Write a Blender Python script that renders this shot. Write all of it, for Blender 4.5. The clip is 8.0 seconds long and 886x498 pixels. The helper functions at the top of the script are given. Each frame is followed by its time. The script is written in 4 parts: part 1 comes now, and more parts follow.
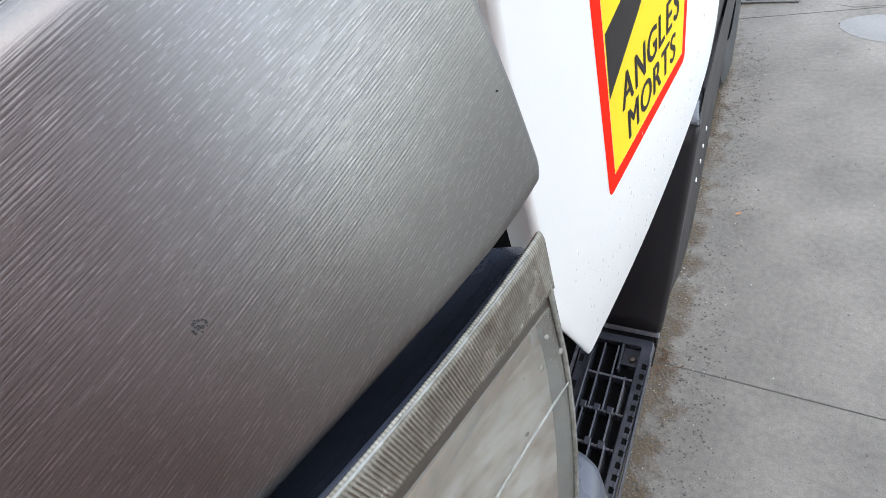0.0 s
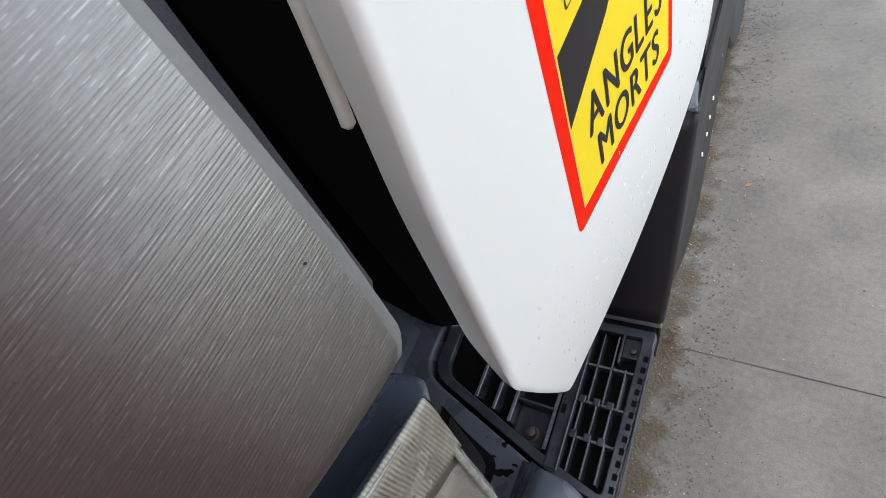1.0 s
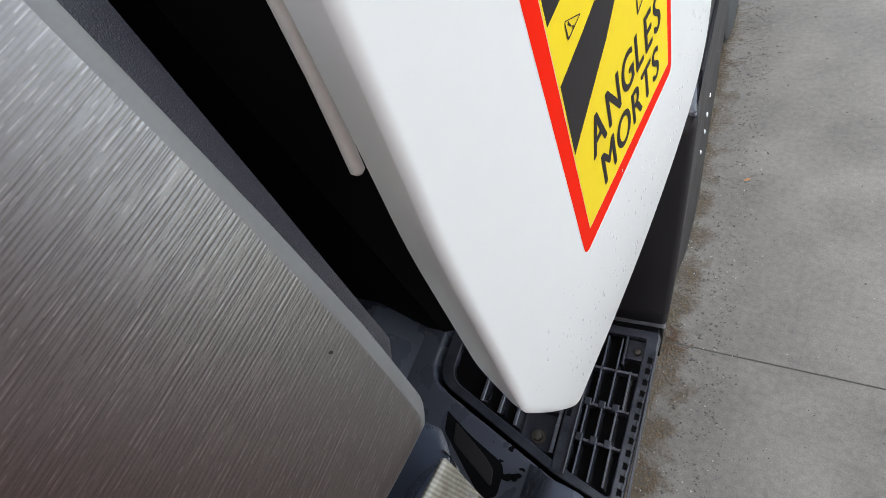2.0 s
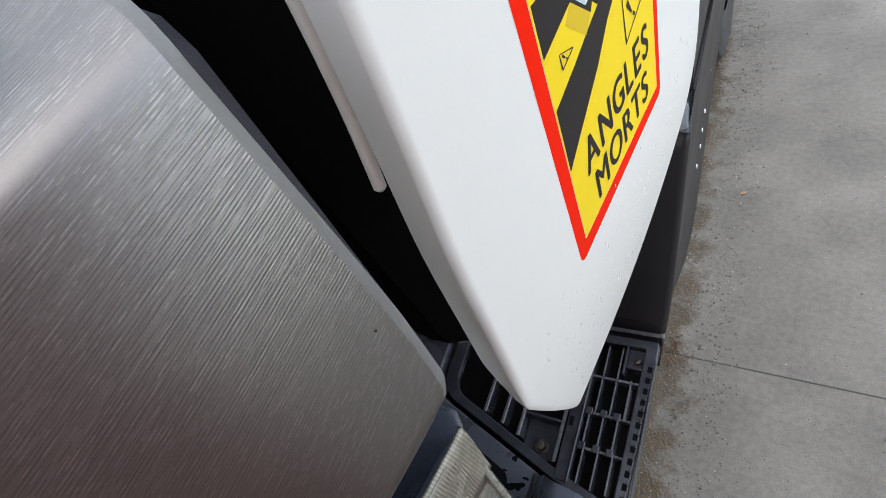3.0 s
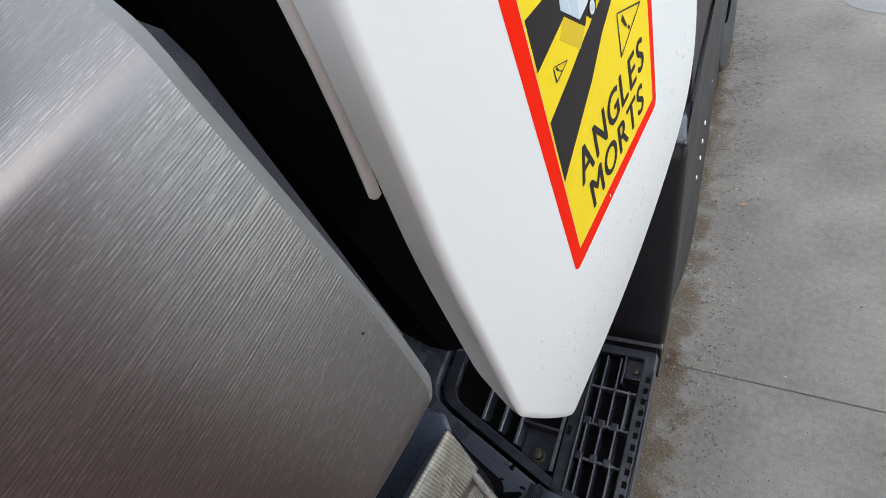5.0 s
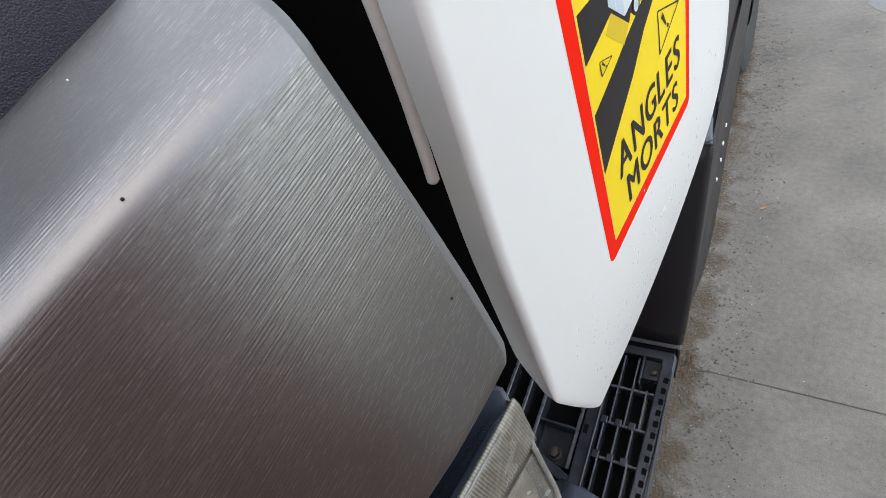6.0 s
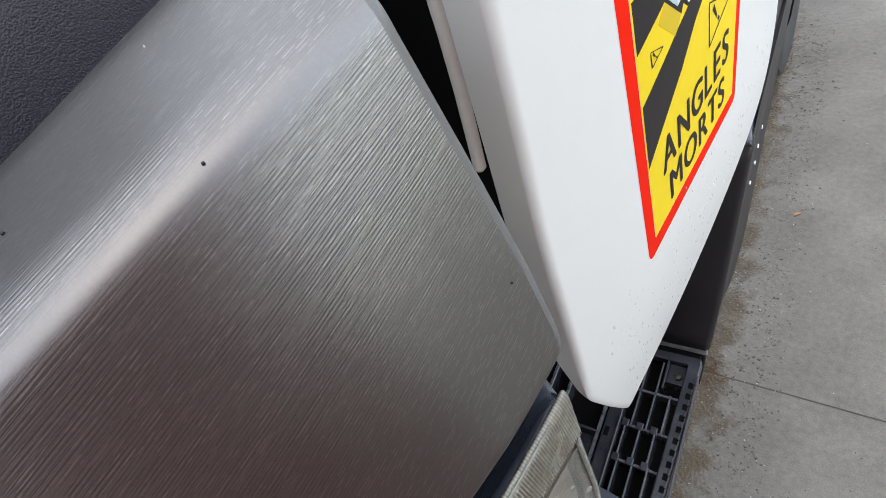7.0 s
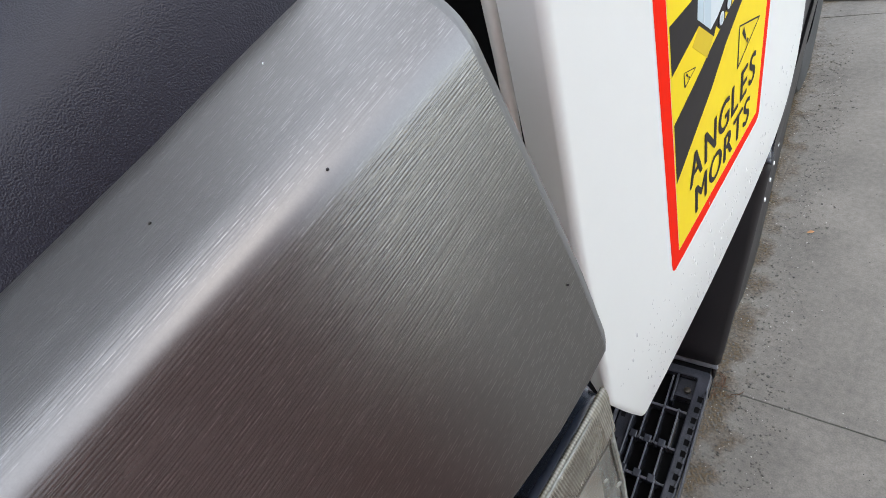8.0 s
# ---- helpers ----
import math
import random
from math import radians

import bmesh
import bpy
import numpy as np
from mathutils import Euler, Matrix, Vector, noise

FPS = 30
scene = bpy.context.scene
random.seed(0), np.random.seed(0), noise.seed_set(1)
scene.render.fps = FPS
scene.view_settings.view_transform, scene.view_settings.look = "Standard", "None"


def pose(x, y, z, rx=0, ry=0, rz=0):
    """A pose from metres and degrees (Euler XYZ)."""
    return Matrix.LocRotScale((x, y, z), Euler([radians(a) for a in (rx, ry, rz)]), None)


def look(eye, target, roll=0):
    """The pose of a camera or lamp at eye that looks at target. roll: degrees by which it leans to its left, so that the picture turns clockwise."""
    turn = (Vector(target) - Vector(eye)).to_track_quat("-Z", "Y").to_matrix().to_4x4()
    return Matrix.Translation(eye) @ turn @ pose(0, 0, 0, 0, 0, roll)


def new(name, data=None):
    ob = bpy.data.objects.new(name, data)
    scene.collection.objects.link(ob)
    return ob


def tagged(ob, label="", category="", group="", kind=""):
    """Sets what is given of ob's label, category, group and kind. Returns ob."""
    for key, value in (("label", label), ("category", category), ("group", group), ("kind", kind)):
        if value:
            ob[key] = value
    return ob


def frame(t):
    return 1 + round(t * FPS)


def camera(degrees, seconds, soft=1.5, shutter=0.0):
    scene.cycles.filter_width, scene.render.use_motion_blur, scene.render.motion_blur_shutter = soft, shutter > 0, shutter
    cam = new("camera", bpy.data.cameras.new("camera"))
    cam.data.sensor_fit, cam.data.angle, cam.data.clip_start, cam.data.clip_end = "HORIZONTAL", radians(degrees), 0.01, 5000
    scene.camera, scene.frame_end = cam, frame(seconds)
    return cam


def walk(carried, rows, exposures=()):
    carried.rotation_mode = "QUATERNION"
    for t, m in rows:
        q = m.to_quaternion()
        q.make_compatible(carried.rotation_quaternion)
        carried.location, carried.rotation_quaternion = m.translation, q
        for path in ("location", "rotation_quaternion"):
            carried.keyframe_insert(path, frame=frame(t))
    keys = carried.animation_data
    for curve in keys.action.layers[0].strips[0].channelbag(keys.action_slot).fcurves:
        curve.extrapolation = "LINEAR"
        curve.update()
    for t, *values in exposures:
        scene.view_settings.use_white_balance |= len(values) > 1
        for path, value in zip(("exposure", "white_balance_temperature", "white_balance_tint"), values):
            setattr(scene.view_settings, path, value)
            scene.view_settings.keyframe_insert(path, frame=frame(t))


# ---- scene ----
cam = camera(83.4, 8.0, soft=0.8)
PATH = [
    (0, (-0.0610, 0.0742, 1.4828), (-1.2167, 0.9113, 0.0815), -27.91),
    (0.2, (-0.0782, 0.1015, 1.4730), (-1.2585, 0.8810, 0.0590), -30.10),
    (0.5, (-0.0790, 0.1197, 1.4731), (-1.2590, 0.8519, 0.0338), -31.68),
    (0.7, (-0.0616, 0.1329, 1.4669), (-1.2333, 0.8441, 0.0105), -32.10),
    (1, (-0.0678, 0.1584, 1.4665), (-1.2269, 0.8758, 0.0030), -33.00),
    (1.2, (-0.0849, 0.1538, 1.4757), (-1.2434, 0.8725, 0.0124), -33.50),
    (1.5, (-0.0980, 0.1552, 1.4747), (-1.2544, 0.8665, 0.0061), -34.03),
    (1.7, (-0.0946, 0.1607, 1.4739), (-1.2492, 0.8689, 0.0024), -34.38),
    (2, (-0.0745, 0.1692, 1.4785), (-1.2302, 0.8820, 0.0101), -34.62),
    (2.2, (-0.0667, 0.1679, 1.4880), (-1.2218, 0.9036, 0.0304), -34.38),
    (3.3, (-0.0607, 0.1524, 1.4985), (-1.2337, 0.9103, 0.0669), -34.17),
    (3.5, (-0.0598, 0.1566, 1.4931), (-1.2317, 0.9156, 0.0612), -34.23),
    (3.7, (-0.0601, 0.1514, 1.4936), (-1.2325, 0.9090, 0.0613), -34.08),
    (4, (-0.0544, 0.1576, 1.4954), (-1.2270, 0.9189, 0.0653), -33.90),
    (4.2, (-0.0594, 0.1653, 1.4953), (-1.2327, 0.9334, 0.0694), -33.84),
    (5.3, (-0.0550, 0.1520, 1.5010), (-1.2411, 0.9281, 0.0900), -32.80),
    (5.5, (-0.0576, 0.1547, 1.4993), (-1.2496, 0.9257, 0.0905), -32.91),
    (5.7, (-0.0615, 0.1471, 1.5012), (-1.2602, 0.9165, 0.0972), -32.85),
    (6, (-0.0638, 0.1341, 1.5104), (-1.2787, 0.8932, 0.1147), -32.92),
    (6.2, (-0.0697, 0.1347, 1.5053), (-1.2960, 0.8866, 0.1158), -32.96),
    (6.5, (-0.0817, 0.1168, 1.5137), (-1.3263, 0.8493, 0.1301), -33.09),
    (6.7, (-0.0755, 0.1145, 1.5100), (-1.3308, 0.8318, 0.1281), -33.06),
    (7, (-0.0732, 0.1262, 1.5104), (-1.3432, 0.8336, 0.1368), -32.95),
    (7.2, (-0.0755, 0.1224, 1.5132), (-1.3519, 0.8216, 0.1414), -32.69),
    (7.5, (-0.0799, 0.1288, 1.5199), (-1.3657, 0.8282, 0.1570), -32.34),
    (7.7, (-0.0834, 0.1185, 1.5246), (-1.3731, 0.8206, 0.1668), -31.89),
    (8, (-0.0763, 0.1110, 1.5257), (-1.3723, 0.8180, 0.1764), -31.16),
]
walk(cam, [(t, look(eye, target, roll)) for t, eye, target, roll in PATH], exposures=[(0.0, 2.28, 7700, 8.5), (1.0, 2.02, 8000, 8.5), (2.0, 1.95, 8000, 8.5), (3.5, 1.90, 8000, 8.5), (5.5, 1.90, 8000, 8.5), (7.0, 1.96, 8050, 8.5), (8.0, 1.96, 8050, 8.5)])

# ---- world, sun, exposure ----
world = bpy.data.worlds.new("sky_world")
scene.world = world
world.use_nodes = True
wn = world.node_tree
sky = wn.nodes.new("ShaderNodeTexSky")
sky.sky_type = "NISHITA"
sky.sun_disc = False
sky.sun_elevation, sky.sun_rotation = radians(74), radians(114)
sky.air_density, sky.dust_density, sky.ozone_density = 0.8, 0.4, 1.0
bgn = wn.nodes["Background"]
bgn.inputs["Strength"].default_value = 0.15
wn.links.new(sky.outputs["Color"], bgn.inputs["Color"])
sun = new("sun", bpy.data.lights.new("sun", "SUN"))
sun.data.energy, sun.data.angle, sun.data.color = 1.1, radians(170), (0.92, 0.965, 1.0)
sun.matrix_world = look((0.9, -0.4, 3.5), (0, 0, 0))

# ---- helpers of this scene ----
TA = pose(0, 0, 0, 0, 0, 8.0)          # the lorry's long axis: local x outward, y along, z up
BASE = Vector((-0.9, 0.9, 0.0))


def material(name, color, rough=0.5, metal=0.0, var=0.15, scale=8.0, fine=120.0, bump=0.1, stretch=(1, 1, 1), tint=None, transmission=0.0, spec=0.5, coat=0.0, dist=0.001, rvar=0.1):
    """A surface with two scales of colour change, uneven gloss and fine relief."""
    m = bpy.data.materials.new(name)
    m.use_nodes = True
    nt = m.node_tree
    b = nt.nodes["Principled BSDF"]
    co = nt.nodes.new("ShaderNodeTexCoord")
    mp = nt.nodes.new("ShaderNodeMapping")
    mp.inputs["Scale"].default_value = stretch
    nt.links.new(co.outputs["Object"], mp.inputs["Vector"])
    n1 = nt.nodes.new("ShaderNodeTexNoise")
    n1.inputs["Scale"].default_value, n1.inputs["Detail"].default_value = scale, 6
    n2 = nt.nodes.new("ShaderNodeTexNoise")
    n2.inputs["Scale"].default_value, n2.inputs["Detail"].default_value = fine, 4
    for n in (n1, n2):
        nt.links.new(mp.outputs["Vector"], n.inputs["Vector"])
    mix = nt.nodes.new("ShaderNodeMix")
    mix.data_type = "FLOAT"
    mix.inputs[0].default_value = 0.4
    nt.links.new(n1.outputs["Fac"], mix.inputs[2])
    nt.links.new(n2.outputs["Fac"], mix.inputs[3])
    ramp = nt.nodes.new("ShaderNodeValToRGB")
    other = tint or color
    ramp.color_ramp.elements[0].position, ramp.color_ramp.elements[1].position = 0.3, 0.7
    ramp.color_ramp.elements[0].color = (*[c * (1 - var) for c in other], 1)
    ramp.color_ramp.elements[1].color = (*[min(1, c * (1 + var)) for c in color], 1)
    nt.links.new(mix.outputs[0], ramp.inputs["Fac"])
    nt.links.new(ramp.outputs["Color"], b.inputs["Base Color"])
    rr = nt.nodes.new("ShaderNodeMapRange")
    rr.inputs["To Min"].default_value, rr.inputs["To Max"].default_value = max(0.02, rough - rvar), min(1, rough + rvar)
    nt.links.new(n1.outputs["Fac"], rr.inputs["Value"])
    nt.links.new(rr.outputs["Result"], b.inputs["Roughness"])
    b.inputs["Metallic"].default_value = metal
    b.inputs["Specular IOR Level"].default_value = spec
    b.inputs["Transmission Weight"].default_value = transmission
    b.inputs["Coat Weight"].default_value = coat
    if bump:
        bp = nt.nodes.new("ShaderNodeBump")
        bp.inputs["Strength"].default_value, bp.inputs["Distance"].default_value = bump, dist
        nt.links.new(n2.outputs["Fac"], bp.inputs["Height"])
        nt.links.new(bp.outputs["Normal"], b.inputs["Normal"])
    return m


def finish(name, bm, mat, smooth=40):
    me = bpy.data.meshes.new(name)
    bmesh.ops.recalc_face_normals(bm, faces=bm.faces)
    bm.to_mesh(me)
    bm.free()
    me.materials.append(mat)
    me.polygons.foreach_set("use_smooth", [smooth > 0] * len(me.polygons))
    if smooth:
        me.set_sharp_from_angle(angle=radians(smooth))
    return me


def part(name, bm, mat, parent, label="", smooth=40, solid=0.0, bevel=0.0, offset=-1.0):
    """Links a bmesh as one mesh object under a thing or a part. Its coordinates are the world's."""
    ob = new(name, finish(name, bm, mat, smooth))
    if parent is not None:
        ob.parent = parent
        ob.matrix_parent_inverse = Matrix.Translation(-BASE) if parent.type == "EMPTY" else Matrix()
    if solid:
        s = ob.modifiers.new("thickness", "SOLIDIFY")
        s.thickness, s.offset = solid, offset
    if bevel:
        b = ob.modifiers.new("rounding", "BEVEL")
        b.width, b.segments, b.limit_method, b.angle_limit = bevel, 3, "ANGLE", radians(35)
    return tagged(ob, label)


def piece(name, me, m, parent):
    """One of many alike pieces that share a mesh, at the pose m in the world."""
    ob = new(name, me)
    ob.parent = parent
    ob.matrix_basis = m
    return ob


def grid(f, us, vs, zero=0):
    """A sheet of quads over the points f(u, v), with lengths in metres, across from the row zero, as texture coordinates."""
    bm = bmesh.new()
    uv = bm.loops.layers.uv.new("lengths")
    rows = [[bm.verts.new(f(u, v)) for u in us] for v in vs]
    run = [[0.0] * len(us)]
    for r0, r1 in zip(rows, rows[1:]):
        run.append([s + (q.co - p.co).length for s, p, q in zip(run[-1], r0, r1)])
    run = [[s - o for s, o in zip(r, run[zero])] for r in run]
    for k in range(len(vs) - 1):
        for i in range(len(us) - 1):
            spots = ((k, i), (k, i + 1), (k + 1, i + 1), (k + 1, i))
            fc = bm.faces.new([rows[a][b] for a, b in spots])
            for lp, (a, b) in zip(fc.loops, spots):
                lp[uv].uv = (rows[a][b].co.y, run[a][b])
    return bm


def box(bm, x0, x1, y0, y1, z0, z1, m=Matrix()):
    vs = [bm.verts.new(m @ Vector((x, y, z))) for z in (z0, z1) for y in (y0, y1) for x in (x0, x1)]
    for q in ((0, 2, 3, 1), (4, 5, 7, 6), (0, 1, 5, 4), (2, 6, 7, 3), (0, 4, 6, 2), (1, 3, 7, 5)):
        bm.faces.new([vs[i] for i in q])
    return bm


def slab(bm, loop, z0, z1, m=Matrix()):
    """A flat piece with the outline loop (x, y) between two heights."""
    lo = [bm.verts.new(m @ Vector((x, y, z0))) for x, y in loop]
    hi = [bm.verts.new(m @ Vector((x, y, z1))) for x, y in loop]
    bm.faces.new(hi), bm.faces.new(lo[::-1])
    for i in range(len(loop)):
        j = (i + 1) % len(loop)
        bm.faces.new((lo[i], lo[j], hi[j], hi[i]))
    return bm


def ring(bm, outer, inner, z0, z1, m=Matrix()):
    """A flat frame between two outlines with equally many corners."""
    lay = [[bm.verts.new(m @ Vector((x, y, z))) for x, y in lp] for z in (z0, z1) for lp in (outer, inner)]
    n = len(outer)
    for i in range(n):
        j = (i + 1) % n
        bm.faces.new((lay[2][i], lay[2][j], lay[3][j], lay[3][i]))
        bm.faces.new((lay[0][j], lay[0][i], lay[1][i], lay[1][j]))
        bm.faces.new((lay[0][i], lay[0][j], lay[2][j], lay[2][i]))
        bm.faces.new((lay[1][j], lay[1][i], lay[3][i], lay[3][j]))
    return bm


def rounded(pts, r, k=6):
    """The closed outline pts with its corners rounded; r: one radius, or one for each corner."""
    out, n = [], len(pts)
    rs = r if isinstance(r, (list, tuple)) else [r] * n
    for i in range(n):
        p, a, c = Vector(pts[i]), Vector(pts[i - 1]), Vector(pts[(i + 1) % n])
        d = min(rs[i], (a - p).length * 0.45, (c - p).length * 0.45)
        s, e = p + (a - p).normalized() * d, p + (c - p).normalized() * d
        for q in range(k + 1):
            t = q / k
            out.append(tuple((1 - t) ** 2 * s + 2 * t * (1 - t) * p + t * t * e))
    return out


def lerp(table, t):
    """A smooth value at t from a table of (t, value) rows."""
    return float(np.interp(t, [r[0] for r in table], [r[1] for r in table]))


def tube(bm, pts, r, k=8, squash=1.0):
    pts = [Vector(p) for p in pts]
    rings = []
    for i, p in enumerate(pts):
        d = (pts[min(i + 1, len(pts) - 1)] - pts[max(i - 1, 0)]).normalized()
        u = d.orthogonal().normalized()
        w = d.cross(u)
        rr = r * (0.5 if i in (0, len(pts) - 1) else 1)
        rings.append([bm.verts.new(p + (u * math.cos(2 * math.pi * q / k) + w * math.sin(2 * math.pi * q / k) * squash) * rr) for q in range(k)])
    for r0, r1 in zip(rings, rings[1:]):
        for q in range(k):
            bm.faces.new((r0[q], r0[(q + 1) % k], r1[(q + 1) % k], r1[q]))
    bm.faces.new(rings[0][::-1]), bm.faces.new(rings[-1])
    return bm


def disc(bm, r, h, k=16, m=Matrix(), crown=0.6):
    """A low round cap with a softened rim, its base at z = 0."""
    prof = [(r, 0), (r, h * 0.6), (r * 0.9, h * 0.9), (r * crown, h)]
    rows = [[bm.verts.new(m @ Vector((q * math.cos(2 * math.pi * i / k), q * math.sin(2 * math.pi * i / k), z))) for i in range(k)] for q, z in prof]
    for r0, r1 in zip(rows, rows[1:]):
        for i in range(k):
            bm.faces.new((r0[i], r0[(i + 1) % k], r1[(i + 1) % k], r1[i]))
    bm.faces.new(rows[-1]), bm.faces.new(rows[0][::-1])
    return bm


# ---- materials ----
white_paint = material("white_paint", (0.78, 0.79, 0.77), 0.32, var=0.012, scale=5, fine=60, bump=0, rvar=0.04)
seal_mat = material("aged_white_seal", (0.70, 0.69, 0.65), 0.5, var=0.08, scale=40, fine=300, bump=0.05)
bumper_plastic = material("bumper_plastic", (0.064, 0.071, 0.090), 0.28, var=0.18, scale=11, fine=600, bump=0.12, dist=0.0005)
black_plastic = material("black_plastic", (0.020, 0.0178, 0.0195), 0.45, spec=0.32, var=0.25, scale=9, fine=500, bump=0.12, dist=0.0006)
grate_plastic = material("step_plastic", (0.036, 0.0385, 0.048), 0.20, var=0.4, scale=30, fine=350, bump=0.2, dist=0.0006)
pale_plastic = material("pale_edge_plastic", (0.27, 0.28, 0.31), 0.4, var=0.3, scale=60, fine=400, bump=0.2, dist=0.0005)
fin_edge = material("rubbed_lit_edge", (0.125, 0.13, 0.15), 0.3, var=0.5, scale=70, fine=400, bump=0.2, tint=(0.06, 0.064, 0.076), dist=0.0005)
# near black: the shade inside gaps and slots is put into this colour
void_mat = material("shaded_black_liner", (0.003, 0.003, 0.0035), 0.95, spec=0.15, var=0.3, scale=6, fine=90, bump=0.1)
rubber = material("tyre_rubber", (0.025, 0.025, 0.026), 0.75, var=0.3, scale=20, fine=200, bump=0.3)
gloss_black = material("gloss_lamp_housing", (0.032, 0.039, 0.055), 0.24, var=0.15, scale=20, fine=300, bump=0.02, dist=0.0003)
red_film = material("red_film", (0.93, 0.017, 0.004), 0.5, spec=0.06, var=0.03, scale=12, fine=100, bump=0)
yellow_film = material("yellow_film", (0.90, 0.66, 0.025), 0.45, spec=0.2, var=0.03, scale=12, fine=100, bump=0)
dark_yellow = material("ochre_film", (0.70, 0.49, 0.03), 0.45, spec=0.2, var=0.03, scale=12, fine=100, bump=0)
black_film = material("black_film", (0.019, 0.016, 0.017), 0.45, spec=0.2, var=0.1, scale=12, fine=100, bump=0)
pale_film = material("pale_blue_film", (0.50, 0.62, 0.68), 0.35, var=0.03, scale=12, fine=100, bump=0)
pale_film_b = material("pale_grey_film", (0.66, 0.73, 0.76), 0.35, var=0.03, scale=12, fine=100, bump=0)
edge_film = material("white_film", (0.8, 0.78, 0.72), 0.35, var=0.02, scale=12, fine=100, bump=0)
metal_mat = material("dull_zinc", (0.085, 0.074, 0.062), 0.5, 0.8, var=0.3, scale=80, fine=500, bump=0.2)
white_cap = material("white_plastic", (0.78, 0.78, 0.76), 0.4, var=0.05, scale=50, fine=200, bump=0)
lens_mat = material("clouded_lens", (0.50, 0.52, 0.47), 0.14, var=0.2, scale=45, fine=220, bump=0.06, tint=(0.40, 0.38, 0.32), dist=0.0004, rvar=0.08)
lens_mat.node_tree.nodes["Principled BSDF"].inputs["Alpha"].default_value = 0.38
edge_mat = material("clear_lens_edge", (0.48, 0.50, 0.47), 0.2, var=0.3, scale=60, fine=300, bump=0.2, tint=(0.28, 0.27, 0.22), transmission=0.5, dist=0.0003)
lens_side_mat = material("lens_side", (0.17, 0.175, 0.175), 0.22, var=0.25, scale=60, fine=300, bump=0.1, tint=(0.11, 0.115, 0.12), dist=0.0003)
inner_mat = material("brown_inner_frame", (0.34, 0.23, 0.16), 0.4, var=0.35, scale=40, fine=120, bump=0.05, tint=(0.11, 0.06, 0.04))
seam_mat = material("dirty_seam", (0.085, 0.075, 0.062), 0.5, var=0.3, scale=60, fine=300, bump=0.2, dist=0.0003)
rib_mat = material("ribbed_lens", (0.34, 0.33, 0.28), 0.25, var=0.2, scale=70, fine=420, bump=0.1, tint=(0.22, 0.20, 0.155), transmission=0.12, dist=0.0004)
# the shade in the grooves between the ribs is put into the colour
nt = rib_mat.node_tree
wave = nt.nodes.new("ShaderNodeTexWave")
wave.bands_direction = "Y"
wave.inputs["Scale"].default_value = 2 * math.pi / 20 / 0.0012
wave.inputs["Distortion"].default_value, wave.inputs["Detail"].default_value, wave.inputs["Detail Scale"].default_value = 1.2, 2, 0.4
nt.links.new(nt.nodes["Texture Coordinate"].outputs["Object"], wave.inputs["Vector"])
rib_shade = nt.nodes.new("ShaderNodeMix")
rib_shade.data_type, rib_shade.blend_type = "RGBA", "MULTIPLY"
rib_shade.inputs[0].default_value = 0.35
nt.links.new(nt.nodes["Color Ramp"].outputs["Color"], rib_shade.inputs[6])
nt.links.new(wave.outputs["Color"], rib_shade.inputs[7])
nt.links.new(rib_shade.outputs[2], nt.nodes["Principled BSDF"].inputs["Base Color"])
reflector_mat = material("lamp_reflector", (0.46, 0.465, 0.425), 0.4, 0.1, tint=(0.26, 0.19, 0.14), var=0.1, scale=34, fine=80, bump=0.05, stretch=(1, 0.6, 1))
reflector_mat.node_tree.nodes["Color Ramp"].color_ramp.elements[0].position = 0.40
reflector_mat.node_tree.nodes["Color Ramp"].color_ramp.elements[1].position = 0.58


